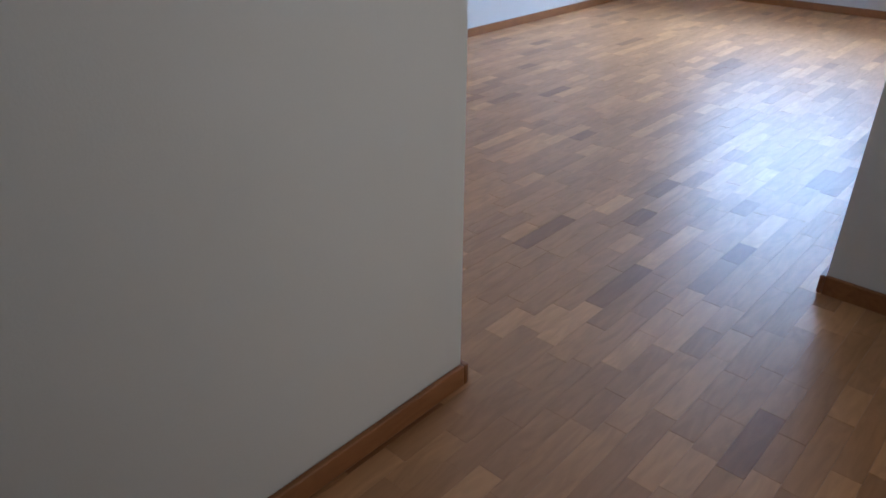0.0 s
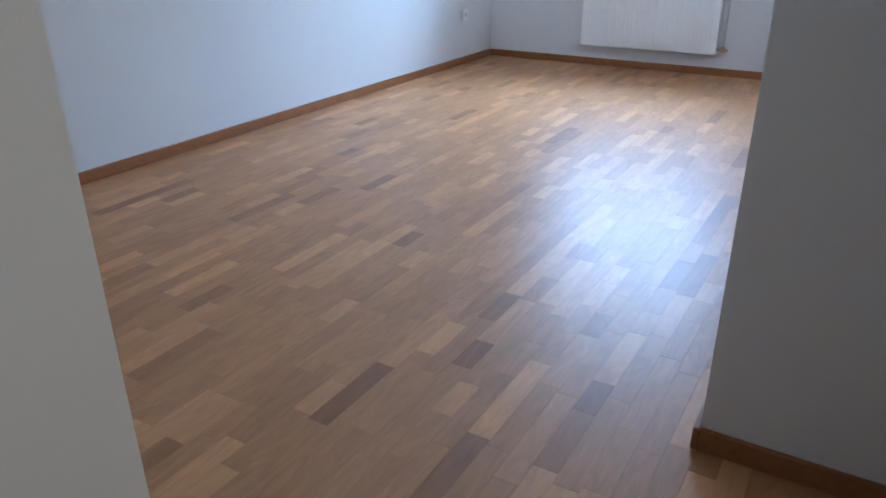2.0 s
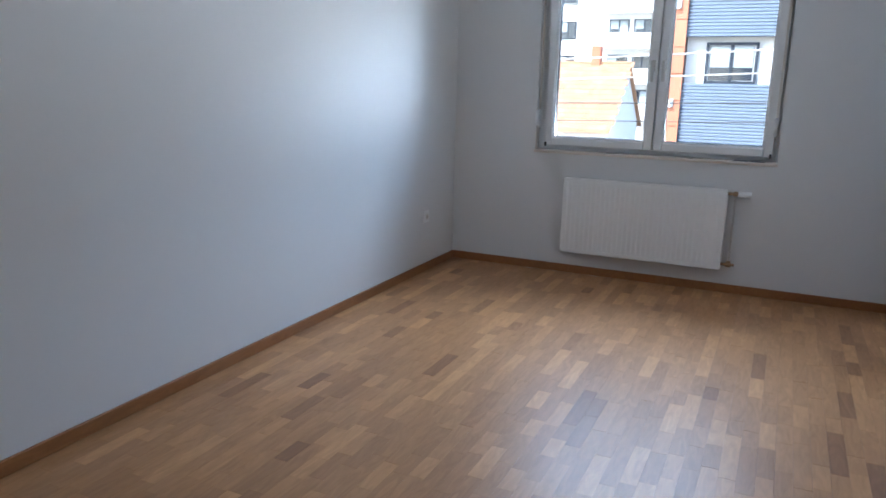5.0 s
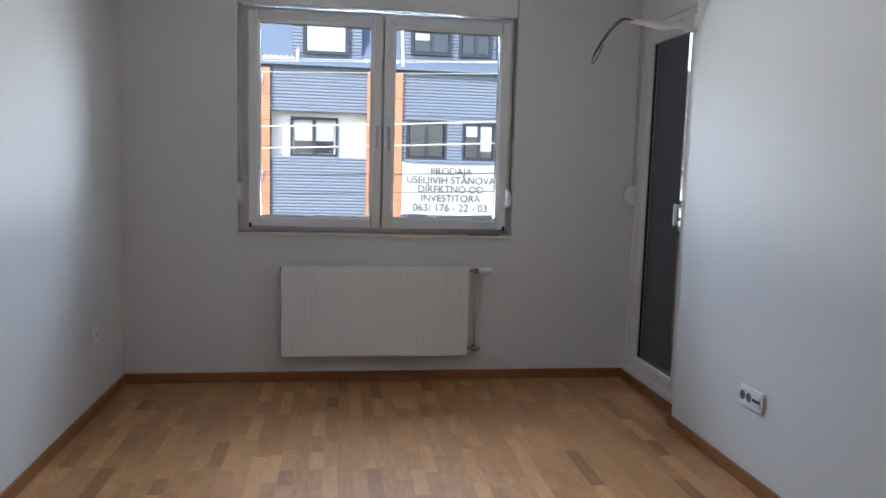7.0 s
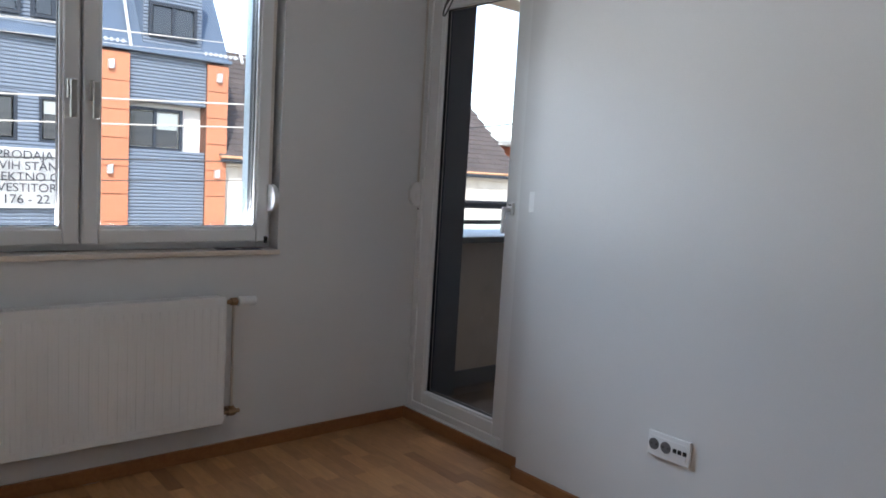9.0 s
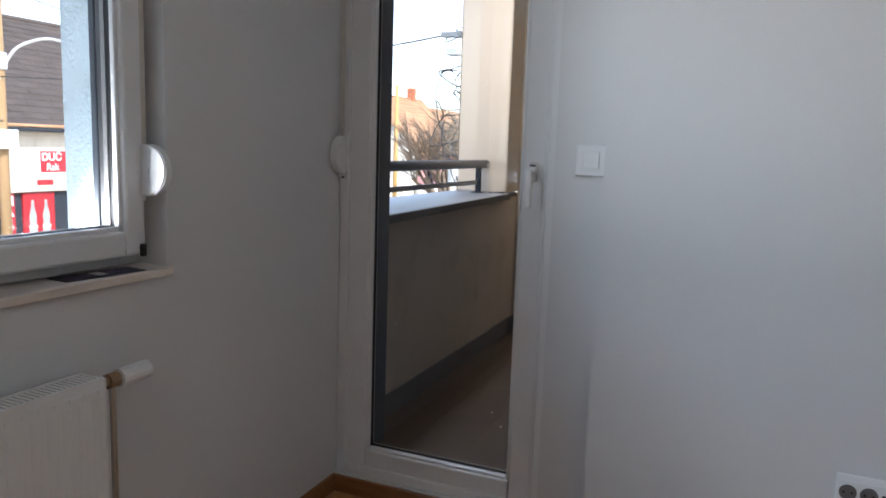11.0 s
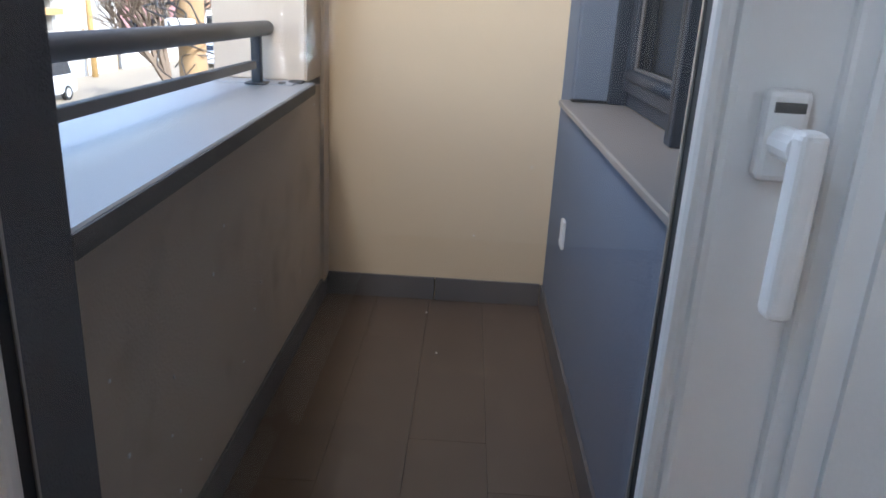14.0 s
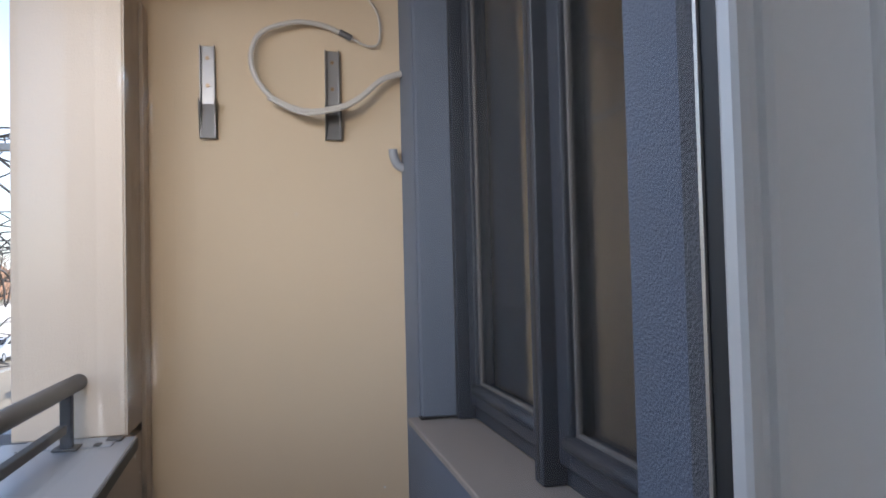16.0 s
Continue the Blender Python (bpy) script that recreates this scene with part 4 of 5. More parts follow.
def corrugated(name, x0, x1, y, z0, z1, parent, pitch=0.108):
    """Horizontal ribbed sheet cladding."""
    bm = bmesh.new()
    out, z, k = [(y + 0.10, z0)], z0, 0
    while z < z1 - 0.001:
        zt = min(z + pitch, z1)
        h = zt - z
        out += [(y, z + 0.001), (y - 0.032, z + h * 0.30), (y - 0.032, z + h * 0.70)]
        z = zt
    out += [(y, z1), (y + 0.10, z1)]
    prism(bm, out, "x", x0, x1)
    return part(name, bm, M_siding, parent)


def far_window(x0, x1, z0, z1, y, parent, pale_covers=(), split=1, wall_mat=None):
    """A two-leaf dark framed window with recessed panes."""
    w = profile_frame("window", "y", x0, x1, z0, z1, y - 0.05, y + 0.06, 0.09, wall_mat or M_anthracite, parent, 0)
    n = split + 1
    for i in range(n):
        a, b = x0 + 0.09 + (x1 - x0 - 0.18) * i / n, x0 + 0.09 + (x1 - x0 - 0.18) * (i + 1) / n
        part("pane", boxes((a + 0.05, b - 0.05, y + 0.02, y + 0.04, z0 + 0.12, z1 - 0.12)), M_pane_far, w)
        if i:
            part("mullion", boxes((a - 0.05, a + 0.05, y - 0.03, y + 0.05, z0 + 0.09, z1 - 0.09)), wall_mat or M_anthracite, w)
        # pale sheet: a drawn blind, and on one dormer a painted sky reflection
        if i < len(pale_covers) and pale_covers[i]:
            part("pale_cover", boxes((a + 0.06, b - 0.06, y + 0.008, y + 0.019, z1 - 0.12 - pale_covers[i] * (z1 - z0 - 0.24), z1 - 0.13)), M_pale_grey, w)
    return w


def opposite_building():
    Y = 21.0
    GB = G + 0.66
    b = thing("apartment_building", "grey ribbed metal apartment block with orange panel pilasters", "building", (0.3, 0, -0.66))
    part("core_wall", boxes((-2.1, 10.65, Y + 0.62, 33, GB, 5.2)), M_white_ext, b)
    for xs in (-2.1, 10.6):
        part("side_wall", boxes((xs, xs + 0.05, Y + 0.1, Y + 0.62, GB, 5.2)), M_white_ext, b)
    bays = [(-1.45, 1.75), (2.95, 6.35), (7.5, 9.95)]
    for x0, x1 in bays:
        corrugated("siding", x0, x1, Y, GB, 2.12, b)
        corrugated("siding", x0, x1, Y, 3.60, 5.10, b)
    corrugated("siding", 2.95, 3.10, Y, 2.12, 3.60, b)
    corrugated("siding", 4.52, 5.05, Y, 2.12, 3.60, b)
    corrugated("siding", 6.25, 6.35, Y, 2.12, 3.60, b)
    corrugated("siding", 3.10, 4.52, Y, 3.45, 3.60, b)
    corrugated("siding", 5.05, 6.25, Y, 3.45, 3.60, b)
    for xa, xb in ((-1.45, 1.75), (7.5, 9.95)):
        part("recess_wall", boxes((xa, xb, Y + 0.42, Y + 0.62, 2.1, 3.62)), M_white_ext, b, "white recessed wall strip")
    far_window(-0.82, 0.79, 2.12, 3.45, Y + 0.36, b, (0.62, 0.62))
    far_window(3.10, 4.52, 2.12, 3.45, Y + 0.05, b, (0.0, 0.0))
    far_window(5.05, 6.25, 2.12, 3.45, Y + 0.05, b, (0.35, 0.8))
    far_window(7.55, 9.30, 2.12, 3.45, Y + 0.30, b, (0.0, 0.5))
    for x0, x1 in ((-2.1, -1.45), (1.75, 2.95), (6.35, 7.5), (9.95, 10.65)):
        pil = part("pilaster", boxes((x0 + 0.01, x1 - 0.01, Y - 0.10, Y + 0.62, GB, 5.05)), M_joint, b, "dark backing of the orange panels")
        z = GB
        while z < 5.0:
            z1 = min(z + 0.86, 5.06)
            part("panel", boxes((x0, x1, Y - 0.16, Y - 0.10, z + 0.012, z1 - 0.012)), M_orange, pil, "smooth orange cladding panel")
            z = z1
        xm = (x0 + x1) / 2
        for zl in (4.6, 1.45):
            lamp = part("wall_lamp", boxes((xm - 0.06, xm + 0.06, Y - 0.30, Y - 0.16, zl - 0.13, zl + 0.13), (xm + 0.06, xm + 0.11, Y - 0.24, Y - 0.17, zl - 0.11, zl + 0.16)), M_zinc, b, "small pale square facade lamp")
    part("gutter", boxes((-2.18, 10.72, Y - 0.28, Y - 0.10, 5.08, 5.20), (-2.18, 10.72, Y - 0.10, Y + 0.62, 5.11, 5.22), bevel=0.02), M_roof_metal, b)
    # steep metal roof with set-in ribbed dormer fronts
    bm = bmesh.new()
    prism(bm, [(Y - 0.05, 5.2), (Y + 2.2, 8.6), (Y + 6.0, 9.6), (Y + 11.5, 5.2)], "x", -2.15, 10.70)
    part("roof", bm, M_roof_metal, b, "steep blue-grey metal roof")
    for x0, x1 in ((-0.75, 1.55), (3.0, 6.15), (7.95, 9.8)):
        corrugated("dormer_front", x0, x1, Y + 0.12, 5.2, 7.6, b)
        part("dormer_cheek", boxes((x0, x1, Y + 0.22, Y + 1.6, 5.2, 7.6)), M_roof_metal, b)
    # the full-height pale sheet paints bright sky mirrored in this pane
    far_window(-0.4, 1.15, 5.50, 6.55, Y + 0.02, b, (1.0,), 0)
    far_window(3.2, 4.6, 5.65, 6.5, Y + 0.02, b, (0.4, 0.0))
    far_window(4.85, 6.0, 5.65, 6.5, Y + 0.02, b, (0.0, 0.0))
    far_window(8.1, 9.6, 5.65, 6.7, Y + 0.02, b, (0.0, 0.0))
    for x0 in (-1.8, 1.7, 6.3, 9.9):
        for k in range(7):
            part("snow_guard", boxes((x0 + k * 0.17, x0 + k * 0.17 + 0.06, Y + 0.0, Y + 0.03, 5.30, 5.42)), M_zinc, b)
        part("snow_rail", boxes((x0 - 0.05, x0 + 1.15, Y - 0.005, Y + 0.02, 5.34, 5.37)), M_zinc, b)
        part("downpipe", tube(bmesh.new(), [(x0 + 1.25, Y - 0.1, 5.2), (x0 + 1.25, Y + 0.25, 5.9), (x0 + 1.25, Y + 0.7, 6.8)], 0.055, 8), M_zinc, b, "pale zinc downpipe")
    return b


opposite_building()

banner = thing("sale_banner", "white cloth sale banner with dark lettering on the facade", "banner", (4.97, 20.84, 0.47))
bm = bmesh.new()
NXB, NZB = 24, 10
grid = [[bm.verts.new((-1.70 + 3.4 * i / NXB, -0.03 * math.sin(i * 0.9 + j * 0.3) - 0.02, -0.86 + 1.72 * j / NZB - 0.05 * math.sin(math.pi * i / NXB) + (0.06 if i in (0, NXB) else 0) * (j / NZB - 0.5) * 2)) for j in range(NZB + 1)] for i in range(NXB + 1)]
for i in range(NXB):
    for j in range(NZB):
        bm.faces.new((grid[i][j], grid[i + 1][j], grid[i + 1][j + 1], grid[i][j + 1]))
bmesh.ops.solidify(bm, geom=bm.faces[:], thickness=0.006)
part("cloth", bm, M_banner, banner, smooth=True)
for txt, zz, sz in (("PRODAJA", 0.60, 0.34), ("USELJIVIH STANOVA", 0.29, 0.34), ("DIREKTNO OD", -0.02, 0.34), ("INVESTITORA", -0.33, 0.34), ("063/ 176 - 22 - 03", -0.66, 0.36)):
    words(txt, sz, (0, -0.07, zz), (90, 0, 0), M_ink, banner)
for dx in (-1.5, 1.5):
    part("cord", tube(bmesh.new(), [(dx, -0.02, -0.8), (dx * 1.02, 0.05, -1.3)], 0.01, 5), M_white_letter, banner)


def tiled_roof(parent, x0, x1, y0, z0, y1, z1, courses, mat):
    """Courses of overlapping tiles, with a gap and a small drop between tiles."""
    r = random.Random(5)
    for k in range(courses):
        a, c = k / courses, (k + 1.18) / courses
        ya, za, yb, zb = y0 + (y1 - y0) * a, z0 + (z1 - z0) * a, y0 + (y1 - y0) * c, z0 + (z1 - z0) * c
        V, F = [], []
        x = x0 + (0.12 if k % 2 else 0)
        while x < x1 - 0.05:
            w = 0.235
            l = r.uniform(0.045, 0.07)
            j = r.uniform(-0.012, 0.012)
            n = len(V)
            V += [(x, ya + j, za + l), (x + w, ya + j, za + l), (x + w, yb, zb + 0.005), (x, yb, zb + 0.005), (x, ya + j, za - 0.01), (x + w, ya + j, za - 0.01)]
            F += [(n, n + 1, n + 2, n + 3), (n + 4, n + 5, n + 1, n), (n, n + 3, n + 4), (n + 1, n + 5, n + 2)]
            x += 0.245
        me = bpy.data.meshes.new("tile_course")
        me.from_pydata(V, [], F)
        me.materials.append(mat)
        o = new("tile_course", me)
        o.parent = parent


def old_house():
    h = thing("old_house", "old plastered house with a dark weathered tile roof", "house", (0, 0, 0.33))
    part("wall", boxes((10.75, 25.0, 21.2, 31, -0.95, 1.02)), M_oldwall, h, "flaking pale upper wall")
    part("lower_wall", boxes((10.75, 25.0, 21.18, 31, G - 0.33, -0.95)), M_greenwall, h, "pale green lower wall")
    bm = bmesh.new()
    prism(bm, [(20.75, 1.0), (25.6, 5.1), (30.6, 1.0)], "x", 10.72, 25.15)
    part("roof_deck", bm, M_tile_dark, h)
    roof = part("roof", boxes((10.7, 25.2, 25.48, 25.72, 5.08, 5.24), bevel=0.04), M_tile_dark, h, "dark tile roof with a ridge")
    tiled_roof(roof, 10.7, 25.2, 20.72, 1.02, 25.6, 5.14, 19, M_tile_dark)
    part("eave_tiles", boxes((10.7, 25.2, 20.66, 20.80, 1.00, 1.10), bevel=0.02), M_tile_orange, h, "paler tile ends at the eave")
    part("gutter", boxes((10.7, 25.2, 20.62, 20.74, 0.86, 0.97), bevel=0.03), M_anthracite, h)
    part("cornice", boxes((10.75, 25.0, 20.98, 21.2, 0.74, 0.86), bevel=0.02), M_oldwall, h)
    part("window_hood", boxes((11.75, 14.6, 20.98, 21.18, -0.92, -0.80), bevel=0.02), M_oldwall, h)
    part("bracket", boxes((16.0, 16.35, 20.9, 21.18, -1.1, -0.72), bevel=0.05), M_oldwall, h)
    sh = part("shutter", boxes((12.0, 14.2, 21.10, 21.16, -2.7, -1.0)), M_shutter_y, h, "closed yellow roller shutter")
    for k in range(17):
        part("slat", boxes((12.02, 14.18, 21.075, 21.10, -2.68 + k * 0.1, -2.59 + k * 0.1)), M_shutter_y, sh)
    for k in range(4):
        part("moulding", boxes((14.8, 16.4, 21.12, 21.18, -2.9 + k * 0.45, -2.80 + k * 0.45)), M_greenwall, h)
    # shop front
    part("shop_frame", boxes((16.6, 19.5, 20.90, 21.18, -1.15, -0.50), bevel=0.03), M_oldwall, h, "cream shop fascia")
    part("shop_wall", boxes((16.6, 19.5, 21.10, 21.18, G - 0.33, -1.15)), M_anthracite, h)
    part("poster_board", boxes((17.45, 18.62, 21.02, 21.10, -3.1, -1.18)), M_red, h, "red poster board with pale bottle shapes")
    for xb in (17.78, 18.28):
        bm = bmesh.new()
        prof = [(0.0, -2.6), (0.14, -2.6), (0.15, -2.35), (0.11, -2.15), (0.14, -1.95), (0.05, -1.65), (0.05, -1.42), (0.0, -1.42)]
        prism(bm, [(xb + u, v) for u, v in prof] + [(xb - u, v) for u, v in prof[::-1][1:-1]], "y", 21.005, 21.018)
        part("bottle_shape", bm, M_pale_grey, h)
        part("logo_bar", boxes((xb - 0.16, xb + 0.16, 21.0, 21.004, -2.36, -2.28)), M_white_letter, h)
    part("logo_bar", boxes((17.9, 18.5, 20.885, 20.898, -0.92, -0.74)), M_red, h)
    strip = part("market_strip", boxes((16.72, 17.12, 20.98, 21.06, -3.3, -1.18)), M_red, h, "tall red strip with white letters")
    for k, ch in enumerate("MARKET"):
        words(ch, 0.44, (16.92, 20.97, -1.42 - k * 0.36), (90, 0, 0), M_white_letter, strip, bold=0.012)
    return h


old_house()
sign = thing("shop_sign", "red shop sign with white slanted lettering", "sign", (18.55, 21.1, 0.19))
part("board", boxes((-0.42, 0.75, -0.12, 0.08, -0.36, 0.36), bevel=0.01), M_red, sign)
part("border", boxes((-0.46, 0.79, -0.10, 0.07, -0.40, 0.40), bevel=0.01), M_white_letter, sign)
words("DUĆ", 0.36, (0.0, -0.13, 0.15), (90, 0, 0), M_white_letter, sign, bold=0.012)
words("Rak", 0.32, (0.02, -0.13, -0.19), (90, 0, 0), M_white_letter, sign, bold=0.008)

# poles, lamp and cables
pole = thing("utility_pole", "slim wooden utility pole with insulators and a street lamp", "utility pole", (12.5, 15.0, G))
part("pole", tube(bmesh.new(), [(0, 0, -0.1), (0.03, 0, 4), (0.05, 0, 8.35)], 0.13, 12, 0.75), M_pole, pole, smooth=True)
for z in (8.15, 7.8):
    part("cross_arm", boxes((-0.5, 0.5, -0.05, 0.05, z - 0.04, z + 0.04)), M_galv, pole)
    for x in (-0.4, 0.4):
        part("insulator", tube(bmesh.new(), [(x, 0, z + 0.04), (x, 0, z + 0.2)], 0.045, 8), M_white_letter, pole)
part("meter_box", boxes((-0.24, 0.24, -0.28, -0.12, 4.15, 4.6), bevel=0.02), M_white_letter, pole)
part("lamp_bracket", boxes((-0.03, 0.14, -0.16, -0.08, 5.95, 6.35), bevel=0.02), M_zinc, pole)
part("lamp_arm", tube(bmesh.new(), curve_pts([(0.1, -0.1, 6.1), (0.35, -0.25, 6.5), (0.9, -0.4, 6.75), (1.4, -0.5, 6.75)]), 0.04, 8), M_zinc, pole, smooth=True)
bm = bmesh.new()
bmesh.ops.create_uvsphere(bm, u_segments=14, v_segments=8, radius=1, matrix=Matrix.LocRotScale((1.75, -0.55, 6.74), None, (0.48, 0.18, 0.13)))
part("lamp_head", bm, M_zinc, pole, smooth=True)


def sag(a, b, drop, n=14):
    a, b = Vector(a), Vector(b)
    return [a.lerp(b, i / n) - Vector((0, 0, drop * 4 * (i / n) * (1 - i / n))) for i in range(n + 1)]


wires = thing("street_cables", "pale and dark overhead cables strung along the street", "cables", (0, 0, 0))
for a, b, d, r, m in (((-32, 13.6, 1.5), (12.5, 14.9, 2.95), 0.5, 0.021, M_cable_w), ((-32, 13.6, 1.0), (12.5, 14.9, 2.35), 0.45, 0.019, M_cable_w),
                      ((-32, 13.4, 0.6), (12.5, 14.9, 1.4), 0.3, 0.015, M_wire), ((-32, 13.8, 0.2), (12.5, 15, 0.9), 0.3, 0.012, M_wire),
                      ((-32, 14, 4.1), (12.5, 15, 4.4), 0.7, 0.009, M_cable_w), ((-32, 14.4, 4.0), (12.5, 15.3, 4.4), 0.55, 0.009, M_cable_w), ((-32, 14.4, 3.6), (12.5, 15.3, 4.1), 0.55, 0.008, M_cable_w),
                      ((12.5, 15, 4.4), (46, 20, 4.8), 0.8, 0.016, M_wire), ((12.5, 14.9, 2.4), (11.5, 3.0, 2.9), 0.3, 0.014, M_wire), ((11.5, 2.9, 2.9), (60, 9, 3.6), 0.7, 0.02, M_wire), ((11.5, 2.9, 2.6), (60, 9, 3.0), 0.9, 0.02, M_wire), ((11.5, 2.9, 3.1), (7.0, 1.4, 5.2), 0.1, 0.014, M_wire)):
    part("cable", tube(bmesh.new(), sag(a, b, d), r, 5), m, wires)

big = thing("utility_pole", "thick wooden utility pole wrapped in tangled black cables", "utility pole", (11.5, 2.95, G))
part("pole", tube(bmesh.new(), [(0.02, 0, -0.1), (0.0, 0, 3.4), (-0.02, 0, 6.75)], 0.19, 14, 0.8), M_pole, big, smooth=True)
rc = random.Random(11)
for k in range(26):
    z0 = rc.uniform(4.0, 6.5)
    a0 = rc.uniform(0, 6.28)
    pts = []
    for i in range(7):
        a = a0 + i * rc.uniform(0.5, 1.1)
        rr = 0.19 + rc.uniform(0.02, 0.42) * (0.25 if k % 3 == 0 else 1)
        pts.append((rr * math.cos(a), rr * math.sin(a), z0 - i * rc.uniform(0.02, 0.16)))
    part("cable_loop", tube(bmesh.new(), curve_pts(pts, 4), rc.uniform(0.006, 0.013), 5), M_wire, big)
part("junction_box", boxes((-0.42, -0.16, -0.12, 0.16, 3.95, 4.25), bevel=0.02), M_white_letter, big)
part("junction_box", boxes((-0.3, -0.1, 0.1, 0.3, 5.9, 6.0), bevel=0.01), M_zinc, big)
part("cross_arm", boxes((-0.06, 0.06, -0.5, 0.5, 6.2, 6.28), bevel=0.005), M_galv, big)

thin = thing("concrete_pole", "slim pale concrete pole by the far fence", "pole", (41.6, 19.6, G))
part("pole", tube(bmesh.new(), [(0, 0, -0.1), (0, 0, 8.2)], 0.16, 10, 0.7), M_plank, thin, smooth=True)


def bare_tree(at, height, seed, label):
    t = thing("bare_tree", label, "tree", at)
    r = random.Random(seed)
    trunk = [(0, 0, -0.1), (0.06, 0.03, height * 0.25), (-0.05, 0.08, height * 0.5)]
    part("trunk", tube(bmesh.new(), trunk, height * 0.024, 8, 0.7), M_bark, t, smooth=True)
    bm = bmesh.new()

    def grow(p, d, ln, rad, depth):
        q = p + d * ln
        mid = p.lerp(q, 0.5) + Vector((r.uniform(-1, 1), r.uniform(-1, 1), r.uniform(-1, 1))) * ln * 0.08
        tube(bm, [p, mid, q], rad, 4 if depth < 2 else 5, 0.6, cap=False)
        if depth > 0:
            for _ in range(r.choice((3, 3, 4))):
                nd = (d + Vector((r.uniform(-1, 1), r.uniform(-1, 1), r.uniform(-0.35, 0.9))) * 0.75).normalized()
                grow(p.lerp(q, r.uniform(0.45, 1.0)), nd, ln * r.uniform(0.55, 0.8), rad * 0.58, depth - 1)

    for _ in range(4):
        grow(Vector(trunk[2]), Vector((r.uniform(-0.6, 0.6), r.uniform(-0.6, 0.6), 1)).normalized(), height * 0.22, height * 0.013, 4)
    part("crown", bm, M_bark, t, "bare branching twigs")
    return t


bare_tree((16.5, 5.2, G), 5.6, 3, "bare street tree tangled near the wooden pole")
bare_tree((26.0, 8.5, G), 6.0, 8, "bare winter tree along the pavement")
bare_tree((33.0, 10.5, G), 6.5, 21, "bare tall winter tree farther along the street")


def construction_site():
    c = thing("construction_shell", "unfinished concrete shell with brick infill and scaffold planks", "building", (0, 0, 0))
    for z in (-0.1, 0.75, 3.45):
        part("slab", boxes((33.3, 42.2, 21.5, 32, z - 0.14, z + 0.14)), M_concrete, c)
        part("plank_edge", boxes((33.2, 42.3, 21.35, 21.5, z - 0.2, z + 0.12)), M_plank, c)
    for x in (33.6, 36.3, 39.1, 41.8):
        for y in (21.8, 27.0, 31.6):
            part("column", boxes((x - 0.17, x + 0.17, y - 0.17, y + 0.17, G, 3.4)), M_concrete, c)
        part("rebar", tube(bmesh.new(), [(x, 21.8, 3.4), (x, 21.8, 4.3)], 0.03, 4), M_wire, c)
    part("brick_wall", boxes((36.5, 39.0, 22.0, 22.2, 0.89, 2.1), (39.4, 41.6, 22.0, 22.2, 0.89, 1.7), (33.8, 36.1, 22, 22.2, -3.4, -1.6)), M_brick, c, "raw red brick infill")
    part("brick_wall", boxes((33.6, 42, 31.6, 31.8, -3.4, 3.3)), M_brick, c)
    part("parapet_bricks", boxes((34, 37.4, 21.7, 22.0, 3.6, 4.1), (38.5, 41.5, 21.7, 22.0, 3.6, 3.95)), M_brick, c)
    for k in range(5):
        part("prop", tube(bmesh.new(), [(34 + k * 1.8, 21.4, 0.9), (35.6 + k * 1.6, 21.4, 3.3)], 0.05, 5), M_plank, c)
    return c


construction_site()


def gable_house(x0, x1, y0, y1, eave, ridge, front, gable, label):
    h = thing("house", label, "house", (0, 0, 0))
    bm = bmesh.new()
    ym = (y0 + y1) / 2
    prism(bm, [(y0, G), (y0, eave), (ym, ridge - 0.1), (y1, eave), (y1, G)], "x", x0, x1)
    part("wall", bm, gable, h)
    part("street_wall", boxes((x0 + 0.1, x1, y0 - 0.06, y0 - 0.001, G, eave)), front, h)
    roof = part("roof", boxes((x0 - 0.2, x1 + 0.2, ym - 0.12, ym + 0.12, ridge - 0.05, ridge + 0.08), bevel=0.03), M_tile_orange, h)
    bm = bmesh.new()
    prism(bm, [(y0 - 0.5, eave - 0.32), (ym, ridge), (y1 + 0.5, eave - 0.32), (y1 + 0.5, eave - 0.45), (ym, ridge - 0.13), (y0 - 0.5, eave - 0.45)], "x", x0 - 0.2, x1 + 0.2)
    part("roof_deck", bm, M_tile_orange, roof)
    tiled_roof(roof, x0 - 0.2, x1 + 0.2, y0 - 0.5, eave - 0.3, ym, ridge, 14, M_tile_orange)
    part("chimney", boxes((x1 - 2, x1 - 1.5, ym - 0.3, ym + 0.3, ridge - 0.6, ridge + 0.9), bevel=0.02), M_brick, h)
    for k in range(2):
        xw = x0 + 1.6 + k * 2.8
        if xw + 1.2 < x1:
            far_window(xw, xw + 1.2, -1.9, -0.5, y0 - 0.08, h, (), 1)
    return h


gable_house(47.6, 57.5, 21, 30, 1.0, 4.9, M_pink, M_white_ext, "white gabled house with an orange tile roof and pink front")
gable_house(58.5, 74, 21, 31, 0.6, 4.4, M_white_ext, M_white_ext, "pale low house with an orange tile roof")
gable_house(-17, -6.2, 33, 41, -0.6, 2.6, M_white_ext, M_white_ext, "low house with a faded orange tile roof")
gable_house(82, 100, 12, 24, 2.2, 6.5, M_white_ext, M_white_ext, "pale house closing the far end of the street")

fence = thing("site_hoarding", "grey and white hoarding panels along the building site", "fence", (0, 0, 0))
for k in range(9):
    x0 = 30.0 + k * 1.75
    part("panel", boxes((x0, x0 + 1.68, 20.3, 20.36, G, G + 2.3 + 0.1 * (k % 2))), M_white_ext if k % 3 else M_zinc, fence)
    part("post", boxes((x0 + 1.68, x0 + 1.75, 20.28, 20.38, G, G + 2.45)), M_plank, fence)
wall2 = thing("yard_wall", "bright white yard wall along the pavement", "wall", (0, 0, 0))
part("wall", boxes((46.5, 80, 20.2, 20.45, G, G + 1.75), bevel=0.02), M_white_ext, wall2)
